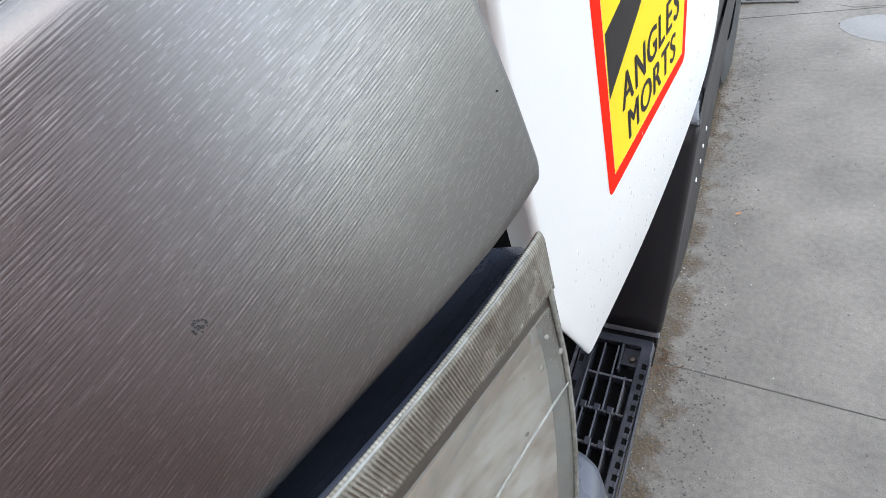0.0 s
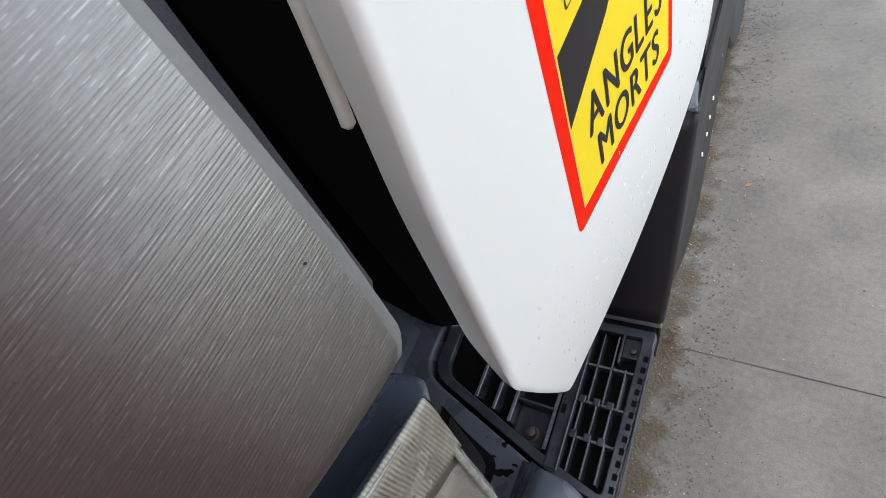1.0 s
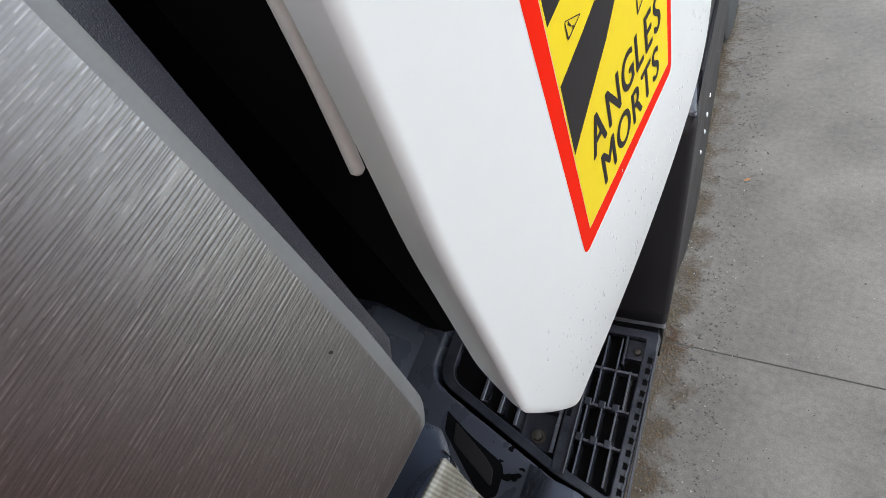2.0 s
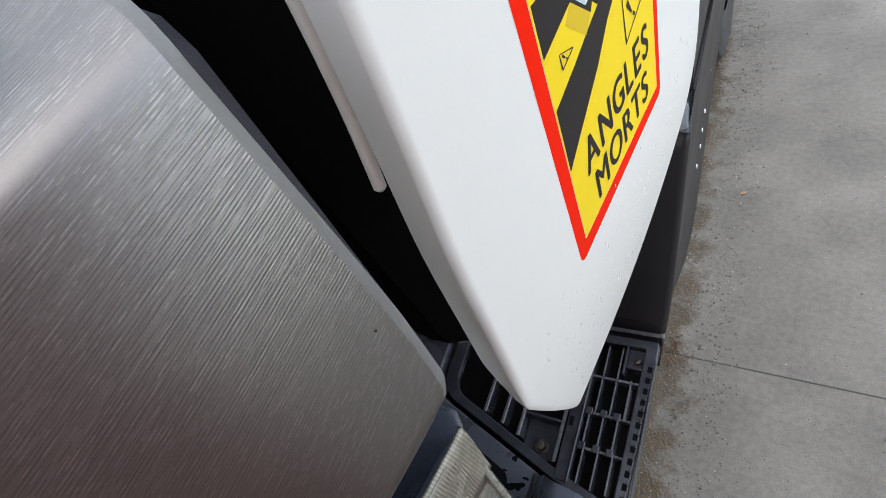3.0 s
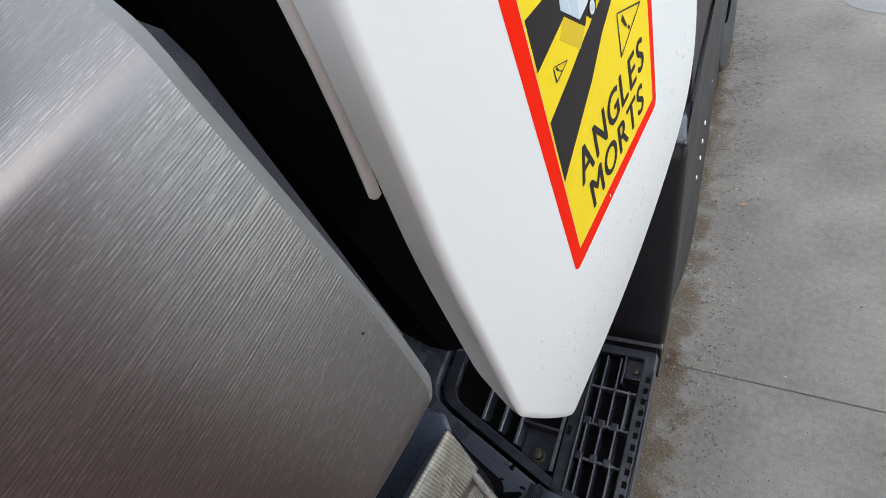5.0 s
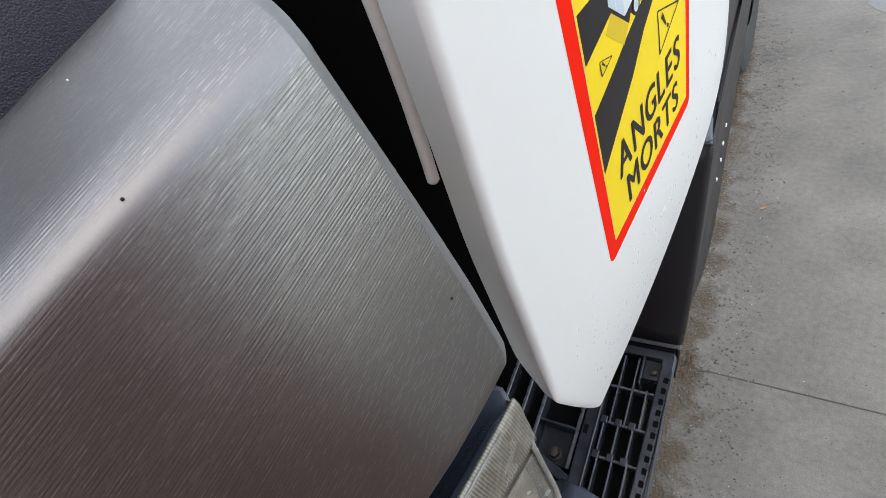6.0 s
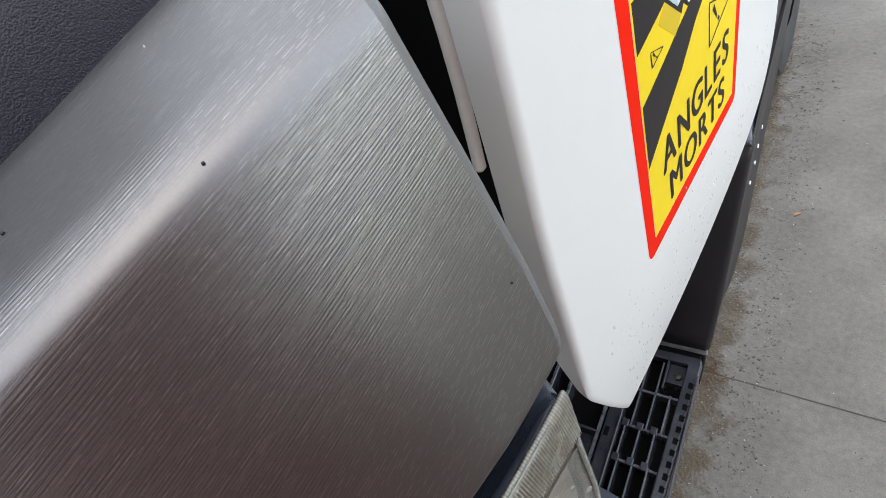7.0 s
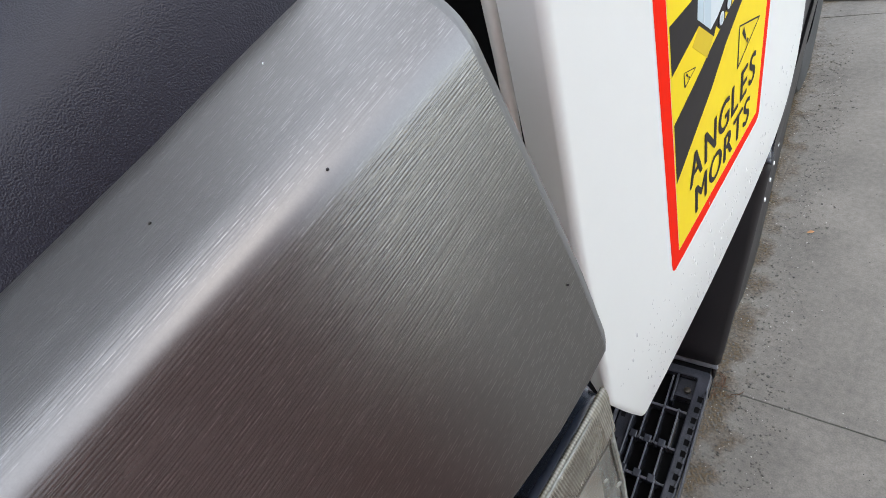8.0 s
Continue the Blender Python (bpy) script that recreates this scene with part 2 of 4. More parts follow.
def brushed_material():
    """Grey moulded plastic with short fine grooves along its length."""
    m = material("ribbed_grey_plastic", (0.205, 0.199, 0.195), 0.38, 0.97, var=0.08, scale=18, fine=900, bump=0.0, rvar=0.05)
    nt = m.node_tree
    b = nt.nodes["Principled BSDF"]
    co = nt.nodes.new("ShaderNodeTexCoord")

    def calc(op, a, b=None, c=None):
        n = nt.nodes.new("ShaderNodeMath")
        n.operation = op
        for k, v in enumerate((a, b, c)):
            if v is None:
                continue
            if isinstance(v, (int, float)):
                n.inputs[k].default_value = v
            else:
                nt.links.new(v, n.inputs[k])
        return n.outputs[0]

    def noise(x, y, z, detail=1):
        cb = nt.nodes.new("ShaderNodeCombineXYZ")
        for k, v in enumerate((x, y, z)):
            if isinstance(v, (int, float)):
                cb.inputs[k].default_value = v
            else:
                nt.links.new(v, cb.inputs[k])
        n = nt.nodes.new("ShaderNodeTexNoise")
        n.inputs["Scale"].default_value, n.inputs["Detail"].default_value = 1.0, detail
        nt.links.new(cb.outputs[0], n.inputs["Vector"])
        return n.outputs["Fac"]

    def step(v, lo, hi):
        n = nt.nodes.new("ShaderNodeMapRange")
        n.inputs["From Min"].default_value, n.inputs["From Max"].default_value = lo, hi
        nt.links.new(v, n.inputs["Value"])
        return n.outputs["Result"]

    uvs = nt.nodes.new("ShaderNodeSeparateXYZ")
    nt.links.new(co.outputs["UV"], uvs.inputs[0])
    U = uvs.outputs[0]
    V = calc("MULTIPLY_ADD", U, 0.08, uvs.outputs[1])          # the grooves run slightly aslant to the fold
    wander = calc("MULTIPLY_ADD", noise(calc("MULTIPLY", U, 60), calc("MULTIPLY", V, 300), 0.0), 0.0003, V)
    out = []
    # two sets of straight, broken grooves
    for gap, along, seed, weight in ((0.00092, 75, 1.3, 1.0), (0.00071, 150, 8.1, 0.7)):
        q = calc("DIVIDE", wander, gap)
        row = calc("FLOOR", q)
        across = calc("ABSOLUTE", calc("SUBTRACT", calc("FRACT", q), 0.5))
        broken = step(noise(calc("MULTIPLY", U, along), calc("MULTIPLY", row, 3.17), seed), 0.37, 0.50)
        out.append(calc("MULTIPLY", calc("MULTIPLY", step(across, 0.34, 0.06), broken), weight))
    # pale broken dashes: glints on the ridges, put into the base colour
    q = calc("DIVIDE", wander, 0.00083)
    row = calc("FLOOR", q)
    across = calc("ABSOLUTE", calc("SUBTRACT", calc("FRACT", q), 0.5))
    glint_runs = step(noise(calc("MULTIPLY", U, 290), calc("MULTIPLY", row, 5.31), 21.7), 0.54, 0.62)
    pale = calc("MULTIPLY", step(across, 0.22, 0.06), glint_runs)
    patches = step(noise(calc("MULTIPLY", U, 45), calc("MULTIPLY", V, 90), 5.0, 3), 0.12, 0.42)
    lines = calc("MULTIPLY", calc("MAXIMUM", out[0], out[1]), patches)
    speckle = noise(calc("MULTIPLY", U, 2300), calc("MULTIPLY", V, 2300), 2.0, 2)
    # the dashes run out where the fold is worn smooth
    fade = step(calc("ABSOLUTE", uvs.outputs[1]), 0.0012, 0.0045)
    # and they are shallower towards the foot
    cut = calc("MULTIPLY", calc("MULTIPLY", lines, fade), calc("MULTIPLY_ADD", step(uvs.outputs[1], 0.025, 0.075), -0.5, 1.0))
    grain = calc("MULTIPLY_ADD", speckle, 0.75, cut)
    # groove shade and speckle are put into the base colour
    groove_shade = nt.nodes.new("ShaderNodeMapRange")
    groove_shade.inputs["To Min"].default_value, groove_shade.inputs["To Max"].default_value = 1.05, 0.88
    nt.links.new(grain, groove_shade.inputs["Value"])
    ramp = [n for n in nt.nodes if n.type == "VALTORGB"][0]
    mul = nt.nodes.new("ShaderNodeMix")
    mul.data_type, mul.blend_type = "RGBA", "MULTIPLY"
    mul.inputs[0].default_value = 1.0
    nt.links.new(ramp.outputs["Color"], mul.inputs[6])
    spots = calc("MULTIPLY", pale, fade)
    nt.links.new(calc("MULTIPLY", groove_shade.outputs["Result"], calc("MULTIPLY_ADD", spots, 0.42, 1.0)), mul.inputs[7])
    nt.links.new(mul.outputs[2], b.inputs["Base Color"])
    bp = nt.nodes.new("ShaderNodeBump")
    bp.inputs["Strength"].default_value, bp.inputs["Distance"].default_value = 0.52, 0.00008
    bp.invert = True
    nt.links.new(calc("MULTIPLY_ADD", speckle, 0.45, cut), bp.inputs["Height"])
    nt.links.new(bp.outputs["Normal"], b.inputs["Normal"])
    return m


def grain_material():
    """Black plastic with a leather grain."""
    m = material("grained_black_plastic", (0.0140, 0.0140, 0.0220), 0.42, spec=0.30, var=0.2, scale=14, fine=300, bump=0.0, rvar=0.08)
    nt = m.node_tree
    b = nt.nodes["Principled BSDF"]
    co = nt.nodes.new("ShaderNodeTexCoord")
    v = nt.nodes.new("ShaderNodeTexVoronoi")
    v.feature = "SMOOTH_F1"
    v.inputs["Scale"].default_value = 2300
    nt.links.new(co.outputs["Object"], v.inputs["Vector"])
    bp = nt.nodes.new("ShaderNodeBump")
    bp.invert = True
    bp.inputs["Strength"].default_value, bp.inputs["Distance"].default_value = 0.35, 0.0005
    nt.links.new(v.outputs["Distance"], bp.inputs["Height"])
    nt.links.new(bp.outputs["Normal"], b.inputs["Normal"])
    return m


def concrete_material():
    """Pale trowelled concrete: clouds, fine speckle, darker damp spots and a brown silt line."""
    m = material("concrete", (0.192, 0.174, 0.150), 0.72, var=0.16, scale=3.2, fine=60, bump=0.5, tint=(0.140, 0.126, 0.108), dist=0.004)
    nt = m.node_tree
    b = nt.nodes["Principled BSDF"]
    ramp = [n for n in nt.nodes if n.type == "VALTORGB"][0]
    co = nt.nodes.new("ShaderNodeTexCoord")
    sp = nt.nodes.new("ShaderNodeTexNoise")
    sp.inputs["Scale"].default_value, sp.inputs["Detail"].default_value = 260, 5
    nt.links.new(co.outputs["Object"], sp.inputs["Vector"])
    sr = nt.nodes.new("ShaderNodeMapRange")
    sr.inputs["From Min"].default_value, sr.inputs["From Max"].default_value = 0.3, 0.7
    sr.inputs["To Min"].default_value, sr.inputs["To Max"].default_value = 0.82, 1.16
    nt.links.new(sp.outputs["Fac"], sr.inputs["Value"])
    mul = nt.nodes.new("ShaderNodeMix")
    mul.data_type, mul.blend_type = "RGBA", "MULTIPLY"
    mul.inputs[0].default_value = 1.0
    nt.links.new(ramp.outputs["Color"], mul.inputs[6])
    nt.links.new(sr.outputs["Result"], mul.inputs[7])
    # broad damp patches
    broad = nt.nodes.new("ShaderNodeTexNoise")
    broad.inputs["Scale"].default_value, broad.inputs["Detail"].default_value = 2.6, 7
    nt.links.new(co.outputs["Object"], broad.inputs["Vector"])
    bd = nt.nodes.new("ShaderNodeMapRange")
    bd.inputs["From Min"].default_value, bd.inputs["From Max"].default_value = 0.36, 0.62
    bd.inputs["To Min"].default_value, bd.inputs["To Max"].default_value = 0.80, 1.11
    nt.links.new(broad.outputs["Fac"], bd.inputs["Value"])
    tone = nt.nodes.new("ShaderNodeMath")
    tone.operation = "MULTIPLY"
    nt.links.new(sr.outputs["Result"], tone.inputs[0])
    nt.links.new(bd.outputs["Result"], tone.inputs[1])
    nt.links.new(tone.outputs[0], mul.inputs[7])
    # silt washed along the lorry's side
    mp = nt.nodes.new("ShaderNodeMapping")
    mp.inputs["Rotation"].default_value = (0, 0, radians(-8))
    nt.links.new(co.outputs["Object"], mp.inputs["Vector"])
    sep = nt.nodes.new("ShaderNodeSeparateXYZ")
    nt.links.new(mp.outputs["Vector"], sep.inputs[0])
    wob = nt.nodes.new("ShaderNodeTexNoise")
    wob.inputs["Scale"].default_value, wob.inputs["Detail"].default_value = 14, 6
    nt.links.new(co.outputs["Object"], wob.inputs["Vector"])
    wm = nt.nodes.new("ShaderNodeMath")
    wm.operation = "MULTIPLY_ADD"
    wm.inputs[1].default_value = 0.30
    nt.links.new(wob.outputs["Fac"], wm.inputs[0])
    nt.links.new(sep.outputs["X"], wm.inputs[2])
    edge = nt.nodes.new("ShaderNodeMapRange")
    edge.inputs["From Min"].default_value, edge.inputs["From Max"].default_value = -0.070, -0.005
    edge.inputs["To Min"].default_value, edge.inputs["To Max"].default_value = 0.8, 0.0
    nt.links.new(wm.outputs[0], edge.inputs["Value"])
    reach = nt.nodes.new("ShaderNodeMapRange")
    reach.inputs["From Min"].default_value, reach.inputs["From Max"].default_value = -0.30, -0.12
    nt.links.new(wm.outputs[0], reach.inputs["Value"])
    rim = nt.nodes.new("ShaderNodeMapRange")
    rim.inputs["From Min"].default_value, rim.inputs["From Max"].default_value = -0.080, -0.010
    rim.inputs["To Min"].default_value, rim.inputs["To Max"].default_value = 1.0, 0.0
    nt.links.new(wm.outputs[0], rim.inputs["Value"])
    # it ends where the lorry ends
    ends = nt.nodes.new("ShaderNodeMath")
    ends.operation = "MULTIPLY"
    for k, (lo, hi) in enumerate(((-0.3, 0.2), (3.4, 2.5))):
        stop = nt.nodes.new("ShaderNodeMapRange")
        stop.inputs["From Min"].default_value, stop.inputs["From Max"].default_value = lo, hi
        nt.links.new(sep.outputs["Y"], stop.inputs["Value"])
        nt.links.new(stop.outputs["Result"], ends.inputs[k])
    within = nt.nodes.new("ShaderNodeMath")
    within.operation = "MULTIPLY"
    nt.links.new(reach.outputs["Result"], within.inputs[0])
    nt.links.new(ends.outputs[0], within.inputs[1])
    held = []
    for src in (rim, edge):
        hold = nt.nodes.new("ShaderNodeMath")
        hold.operation = "MULTIPLY"
        nt.links.new(src.outputs["Result"], hold.inputs[0])
        nt.links.new(within.outputs[0], hold.inputs[1])
        held.append(hold)
    silt = nt.nodes.new("ShaderNodeMix")
    silt.data_type = "RGBA"
    silt.inputs[7].default_value = (0.090, 0.056, 0.023, 1)
    nt.links.new(held[0].outputs[0], silt.inputs[0])
    nt.links.new(mul.outputs[2], silt.inputs[6])
    # the silt is damp and lumpy
    wet = nt.nodes.new("ShaderNodeMapRange")
    wet.inputs["To Min"].default_value, wet.inputs["To Max"].default_value = 0.75, 0.22
    nt.links.new(held[1].outputs[0], wet.inputs["Value"])
    nt.links.new(wet.outputs["Result"], b.inputs["Roughness"])
    lump = nt.nodes.new("ShaderNodeTexNoise")
    lump.inputs["Scale"].default_value, lump.inputs["Detail"].default_value = 125, 5
    nt.links.new(co.outputs["Object"], lump.inputs["Vector"])
    # hollows are darkened: damp, and the grains' shade put into the colour
    hollow = nt.nodes.new("ShaderNodeMapRange")
    hollow.inputs["From Min"].default_value, hollow.inputs["From Max"].default_value = 0.53, 0.46
    nt.links.new(lump.outputs["Fac"], hollow.inputs["Value"])
    share = nt.nodes.new("ShaderNodeMath")
    share.operation = "MULTIPLY"
    nt.links.new(hollow.outputs["Result"], share.inputs[0])
    nt.links.new(held[1].outputs[0], share.inputs[1])
    damp_shade = nt.nodes.new("ShaderNodeMix")
    damp_shade.data_type = "RGBA"
    damp_shade.inputs[7].default_value = (0.055, 0.045, 0.032, 1)
    nt.links.new(share.outputs[0], damp_shade.inputs[0])
    nt.links.new(silt.outputs[2], damp_shade.inputs[6])
    silt = damp_shade
    high = nt.nodes.new("ShaderNodeMath")
    high.operation = "MULTIPLY"
    nt.links.new(lump.outputs["Fac"], high.inputs[0])
    nt.links.new(held[1].outputs[0], high.inputs[1])
    lb = nt.nodes.new("ShaderNodeBump")
    lb.inputs["Strength"].default_value, lb.inputs["Distance"].default_value = 0.9, 0.008
    nt.links.new(high.outputs[0], lb.inputs["Height"])
    old = [n for n in nt.nodes if n.type == "BUMP" and n != lb][0]
    nt.links.new(old.outputs["Normal"], lb.inputs["Normal"])
    nt.links.new(lb.outputs["Normal"], b.inputs["Normal"])
    # dark pits and specks of a millimetre or two
    pits = nt.nodes.new("ShaderNodeTexVoronoi")
    pits.inputs["Scale"].default_value = 75
    nt.links.new(co.outputs["Object"], pits.inputs["Vector"])
    keep = nt.nodes.new("ShaderNodeSeparateColor")
    nt.links.new(pits.outputs["Color"], keep.inputs[0])
    size = nt.nodes.new("ShaderNodeMath")
    size.operation = "MULTIPLY_ADD"
    size.inputs[1].default_value, size.inputs[2].default_value = 0.42, -0.305
    nt.links.new(keep.outputs[0], size.inputs[0])
    less = nt.nodes.new("ShaderNodeMath")
    less.operation = "LESS_THAN"
    nt.links.new(pits.outputs["Distance"], less.inputs[0])
    nt.links.new(size.outputs[0], less.inputs[1])
    dark = nt.nodes.new("ShaderNodeMix")
    dark.data_type = "RGBA"
    dark.inputs[7].default_value = (0.030, 0.028, 0.026, 1)
    nt.links.new(less.outputs[0], dark.inputs[0])
    nt.links.new(silt.outputs[2], dark.inputs[6])
    nt.links.new(dark.outputs[2], b.inputs["Base Color"])
    return m


blocker_brown = material("blocker_brown", (0.170, 0.046, 0.031), 0.9, var=0.2, scale=2, fine=60, bump=0.4, dist=0.004)
lip_mat = material("smooth_grey_plastic", (0.13, 0.131, 0.13), 0.42, 0.0, var=0.1, scale=60, fine=900, bump=0.1, dist=0.0002)
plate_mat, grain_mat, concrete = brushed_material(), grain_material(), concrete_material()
drain_mat = material("cast_iron", (0.09, 0.085, 0.08), 0.6, 0.5, var=0.3, scale=30, fine=200, bump=0.3)
joint_mat = material("joint_filler", (0.105, 0.104, 0.088), 0.9, var=0.3, scale=20, fine=200, bump=0.4)
leaf_mat = material("dry_leaf", (0.42, 0.20, 0.09), 0.7, var=0.3, scale=80, fine=400, bump=0.2)
grit_mat = material("grit", (0.10, 0.09, 0.075), 0.6, var=0.6, scale=35, fine=200, bump=0.3, tint=(0.04, 0.036, 0.03))
pale_grit = material("pale_grit", (0.36, 0.34, 0.30), 0.8, var=0.3, scale=60, fine=200, bump=0.3)
weed_mat = material("dry_weed", (0.11, 0.055, 0.030), 0.8, var=0.4, scale=100, fine=300, bump=0.2)
# opaque white: the glint of the drops is put into the colour
water_mat = material("water", (0.95, 0.95, 0.95), 0.1, var=0.0, scale=10, fine=100, bump=0, coat=0.6, rvar=0.01)

puddle_mat = material("wet_film", (0.165, 0.158, 0.148), 0.45, var=0.2, scale=6, fine=80, bump=0, rvar=0.03)

# ---- ground ----
JA = math.atan2(0.841 - 0.788, 0.181 + 0.35)          # the joint's direction on the ground
TJ = Matrix.Translation((-0.35, 0.788, 0)) @ pose(0, 0, 0, 0, 0, math.degrees(JA))
ground = tagged(new("ground", finish("ground", box(bmesh.new(), -600, 600, -600, 600, -0.5, -0.0024), joint_mat, 0)), "pale grey concrete yard of broad slabs with narrow joints", "ground", kind="structure")
JY = [-500, -1.15, 0.0, 1.92, 3.9, 500]
JX = [-500, -3.1, 1.15, 5.3, 500]
for j in range(len(JY) - 1):
    for i in range(len(JX) - 1):
        g = 0.0021
        bm = slab(bmesh.new(), [(JX[i] + g, JY[j] + g), (JX[i + 1] - g, JY[j] + g), (JX[i + 1] - g, JY[j + 1] - g), (JX[i] + g, JY[j + 1] - g)], -0.0021, 0.0, TJ)
        ob = new("slab", finish("slab", bm, concrete, 0))
        ob.parent = ground

# an unseen wall added beside the camera, mirrored dark in the cover plate
wall = box(bmesh.new(), 0.76, 0.96, -2.2, 0.26, 0, 3.0)
tagged(new("reflection_wall", finish("reflection_wall", wall, blocker_brown, 0)), "unseen red-brown wall added to darken reflections", "wall", kind="structure")

# ---- the lorry: one thing with its parts ----
lorry = new("lorry")
lorry.location = BASE
tagged(lorry, "white lorry cab side with black plastic step and blind-spot warning sticker", "lorry")


def panel_x(y, z):
    """The outer face of the white panel: nearly flat, it tucks in at its foot and towards its far edge."""
    d = max(0.0, 1.2 - z)
    return -0.1887 - 0.016 * (y - 0.35) - 0.60 * d * d - 0.9 * max(0.0, y - 0.58) ** 2


# white side panel: outline in (y, z), walked from its top left down and along its foot, where its edge is thin
FOOT = [(0.2740, 1.0325), (0.31, 1.0281), (0.37, 1.0185), (0.43, 1.0192), (0.49, 1.036), (0.55, 1.065), (0.61, 1.105), (0.645, 1.130), (0.668, 1.160), (0.684, 1.200), (0.700, 1.26), (0.720, 1.36), (0.738, 1.47)]
outline = [(0.2940, 1.66), (0.2540, 1.435), (0.2445, 1.38), (0.2350, 1.33), (0.2200, 1.184), (0.2258, 1.1665), (0.2376, 1.1315), (0.2515, 1.0930), (0.2635, 1.0595)] + FOOT + [(0.752, 1.66)]
radii = [0.002, 0.05, 0.05, 0.05, 0.007, 0.008, 0.015, 0.015, 0.015, 0.010] + [0.03] * (len(FOOT) - 1) + [0.002]


def white_panel():
    loop = []
    soft = rounded(outline, radii, 6)
    for p, q in zip(soft, soft[1:] + soft[:1]):
        k = max(1, int((Vector(q) - Vector(p)).length / 0.006))
        loop += [tuple(Vector(p).lerp(Vector(q), i / k)) for i in range(k)]
    n = len(loop)
    R = 0.0060
    nor = []
    for i in range(n):
        (y0, z0), (y1, z1) = loop[i - 1], loop[(i + 1) % n]
        d = Vector((y1 - y0, z1 - z0)).normalized()
        nor.append(Vector((d.y, -d.x)))
    area = sum(loop[i - 1][0] * loop[i][1] - loop[i][0] * loop[i - 1][1] for i in range(n))
    sign = 1 if area > 0 else -1
    bm = bmesh.new()

    def layer(inset, depth):
        out = []
        for (y, z), d in zip(loop, nor):
            yy, zz = y - sign * d.x * inset, z - sign * d.y * inset
            t = min(1.0, max(0.0, (z - 1.170) / 0.065))
            out.append(bm.verts.new((panel_x(yy, zz) - depth * (0.3 + 0.7 * t * t * (3 - 2 * t)), yy, zz)))
        return out

    arc = [i * math.radians(70) / 10 for i in range(11)]
    rings = [layer(R * 1.25, 0.0)] + [layer(R * (1 - math.sin(q)), R * (1 - math.cos(q))) for q in arc]
    rings.append(layer(0.0010, 0.0135))
    i1, d1 = 0.0018, 0.0215          # the return runs in towards its back edge
    rings += [layer(i1, d1), layer(i1 + 0.0015, d1 + 0.0005), layer(i1 + 0.003, d1 - 0.001), layer(0.016, 0.012)]
    face = bm.faces.new(rings[0])
    for r0, r1 in zip(rings, rings[1:]):
        for i in range(n):
            j = (i + 1) % n
            bm.faces.new((r0[i], r0[j], r1[j], r1[i]))
    front = bmesh.ops.triangulate(bm, faces=[face])["faces"]
    cuts = [((0, 0, 1.03 + 0.005 * i), (0, 0, 1)) for i in range(38)] + [((0, 0.58 + 0.012 * i, 0), (0, 1, 0)) for i in range(14)]
    for spot, way in cuts:
        geom = set(front)
        for f in front:
            geom.update(f.edges), geom.update(f.verts)
        cut = bmesh.ops.bisect_plane(bm, geom=list(geom), plane_co=spot, plane_no=way)
        front = [g for g in cut["geom"] if isinstance(g, bmesh.types.BMFace)]
    for f in front:
        for v in f.verts:
            v.co.x = panel_x(v.co.y, v.co.z)
    return bm


part("side_panel", white_panel(), white_paint, lorry, "glossy white painted panel with rain drops", smooth=35)

# pale seal behind the panel's edge
bm = tube(bmesh.new(), [(-0.2137, 0.2433, 1.3690), (-0.2137, 0.2438, 1.3705), (-0.2137, 0.2473, 1.385), (-0.2135, 0.2523, 1.4075), (-0.2132, 0.2563, 1.43), (-0.213, 0.2596, 1.4515), (-0.212, 0.2652, 1.50), (-0.211, 0.2730, 1.57), (-0.210, 0.282, 1.64)], 0.0030, 16)
part("edge_seal", bm, seal_mat, lorry, "aged off-white rubber edge seal")

# ---- warning sticker on the panel ----


def film(loop, lift, thick=0.0003):
    """A flat shape of the sticker, outline in (y, z), laid on the panel's face."""
    bm = bmesh.new()
    lift, thick = lift * 0.5, thick * 0.5
    top = [bm.verts.new((panel_x(y, z) + lift, y, z)) for y, z in loop]
    low = [bm.verts.new((panel_x(y, z) + lift - thick, y, z)) for y, z in loop]
    bm.faces.new(top)
    for i in range(len(loop)):
        j = (i + 1) % len(loop)
        bm.faces.new((low[i], low[j], top[j], top[i]))
    bm.normal_update()
    bmesh.ops.triangulate(bm, faces=bm.faces[:])
    return bm


def circle(y, z, ry, rz, k=20):
    return [(y + ry * math.cos(2 * math.pi * i / k), z + rz * math.sin(2 * math.pi * i / k)) for i in range(k)]


sticker = part("sticker", film(rounded([(0.3264, 1.1997), (0.5125, 1.1974), (0.5475, 1.457), (0.3405, 1.457)], 0.0085), 0.0004), edge_film, lorry, "yellow and black blind-spot warning sticker with red border", smooth=0)
part("border", film(rounded([(0.3269, 1.2002), (0.5120, 1.1979), (0.5470, 1.4565), (0.3410, 1.4565)], 0.0080), 0.0007), red_film, sticker, "red border", smooth=0)
FIELD = [(0.3403, 1.2138), (0.5041, 1.2098), (0.5350, 1.446), (0.3550, 1.446)]
part("field_edge", film(rounded([(0.3400, 1.2134), (0.5045, 1.2094), (0.5354, 1.4464), (0.3547, 1.4464)], 0.001), 0.0009), edge_film, sticker, "thin pale line round the field", smooth=0)
part("field", film(rounded(FIELD, 0.001), 0.0011), yellow_film, sticker, "yellow field", smooth=0)
part("stripe", film([(0.3455, 1.2757), (0.4070, 1.3045), (0.4325, 1.3207), (0.4601, 1.3325), (0.4700, 1.3372), (0.4640, 1.3425), (0.4452, 1.3412), (0.4056, 1.3330), (0.3819, 1.3272), (0.3488, 1.3204)], 0.0014), black_film, sticker, "black stripe", smooth=0)
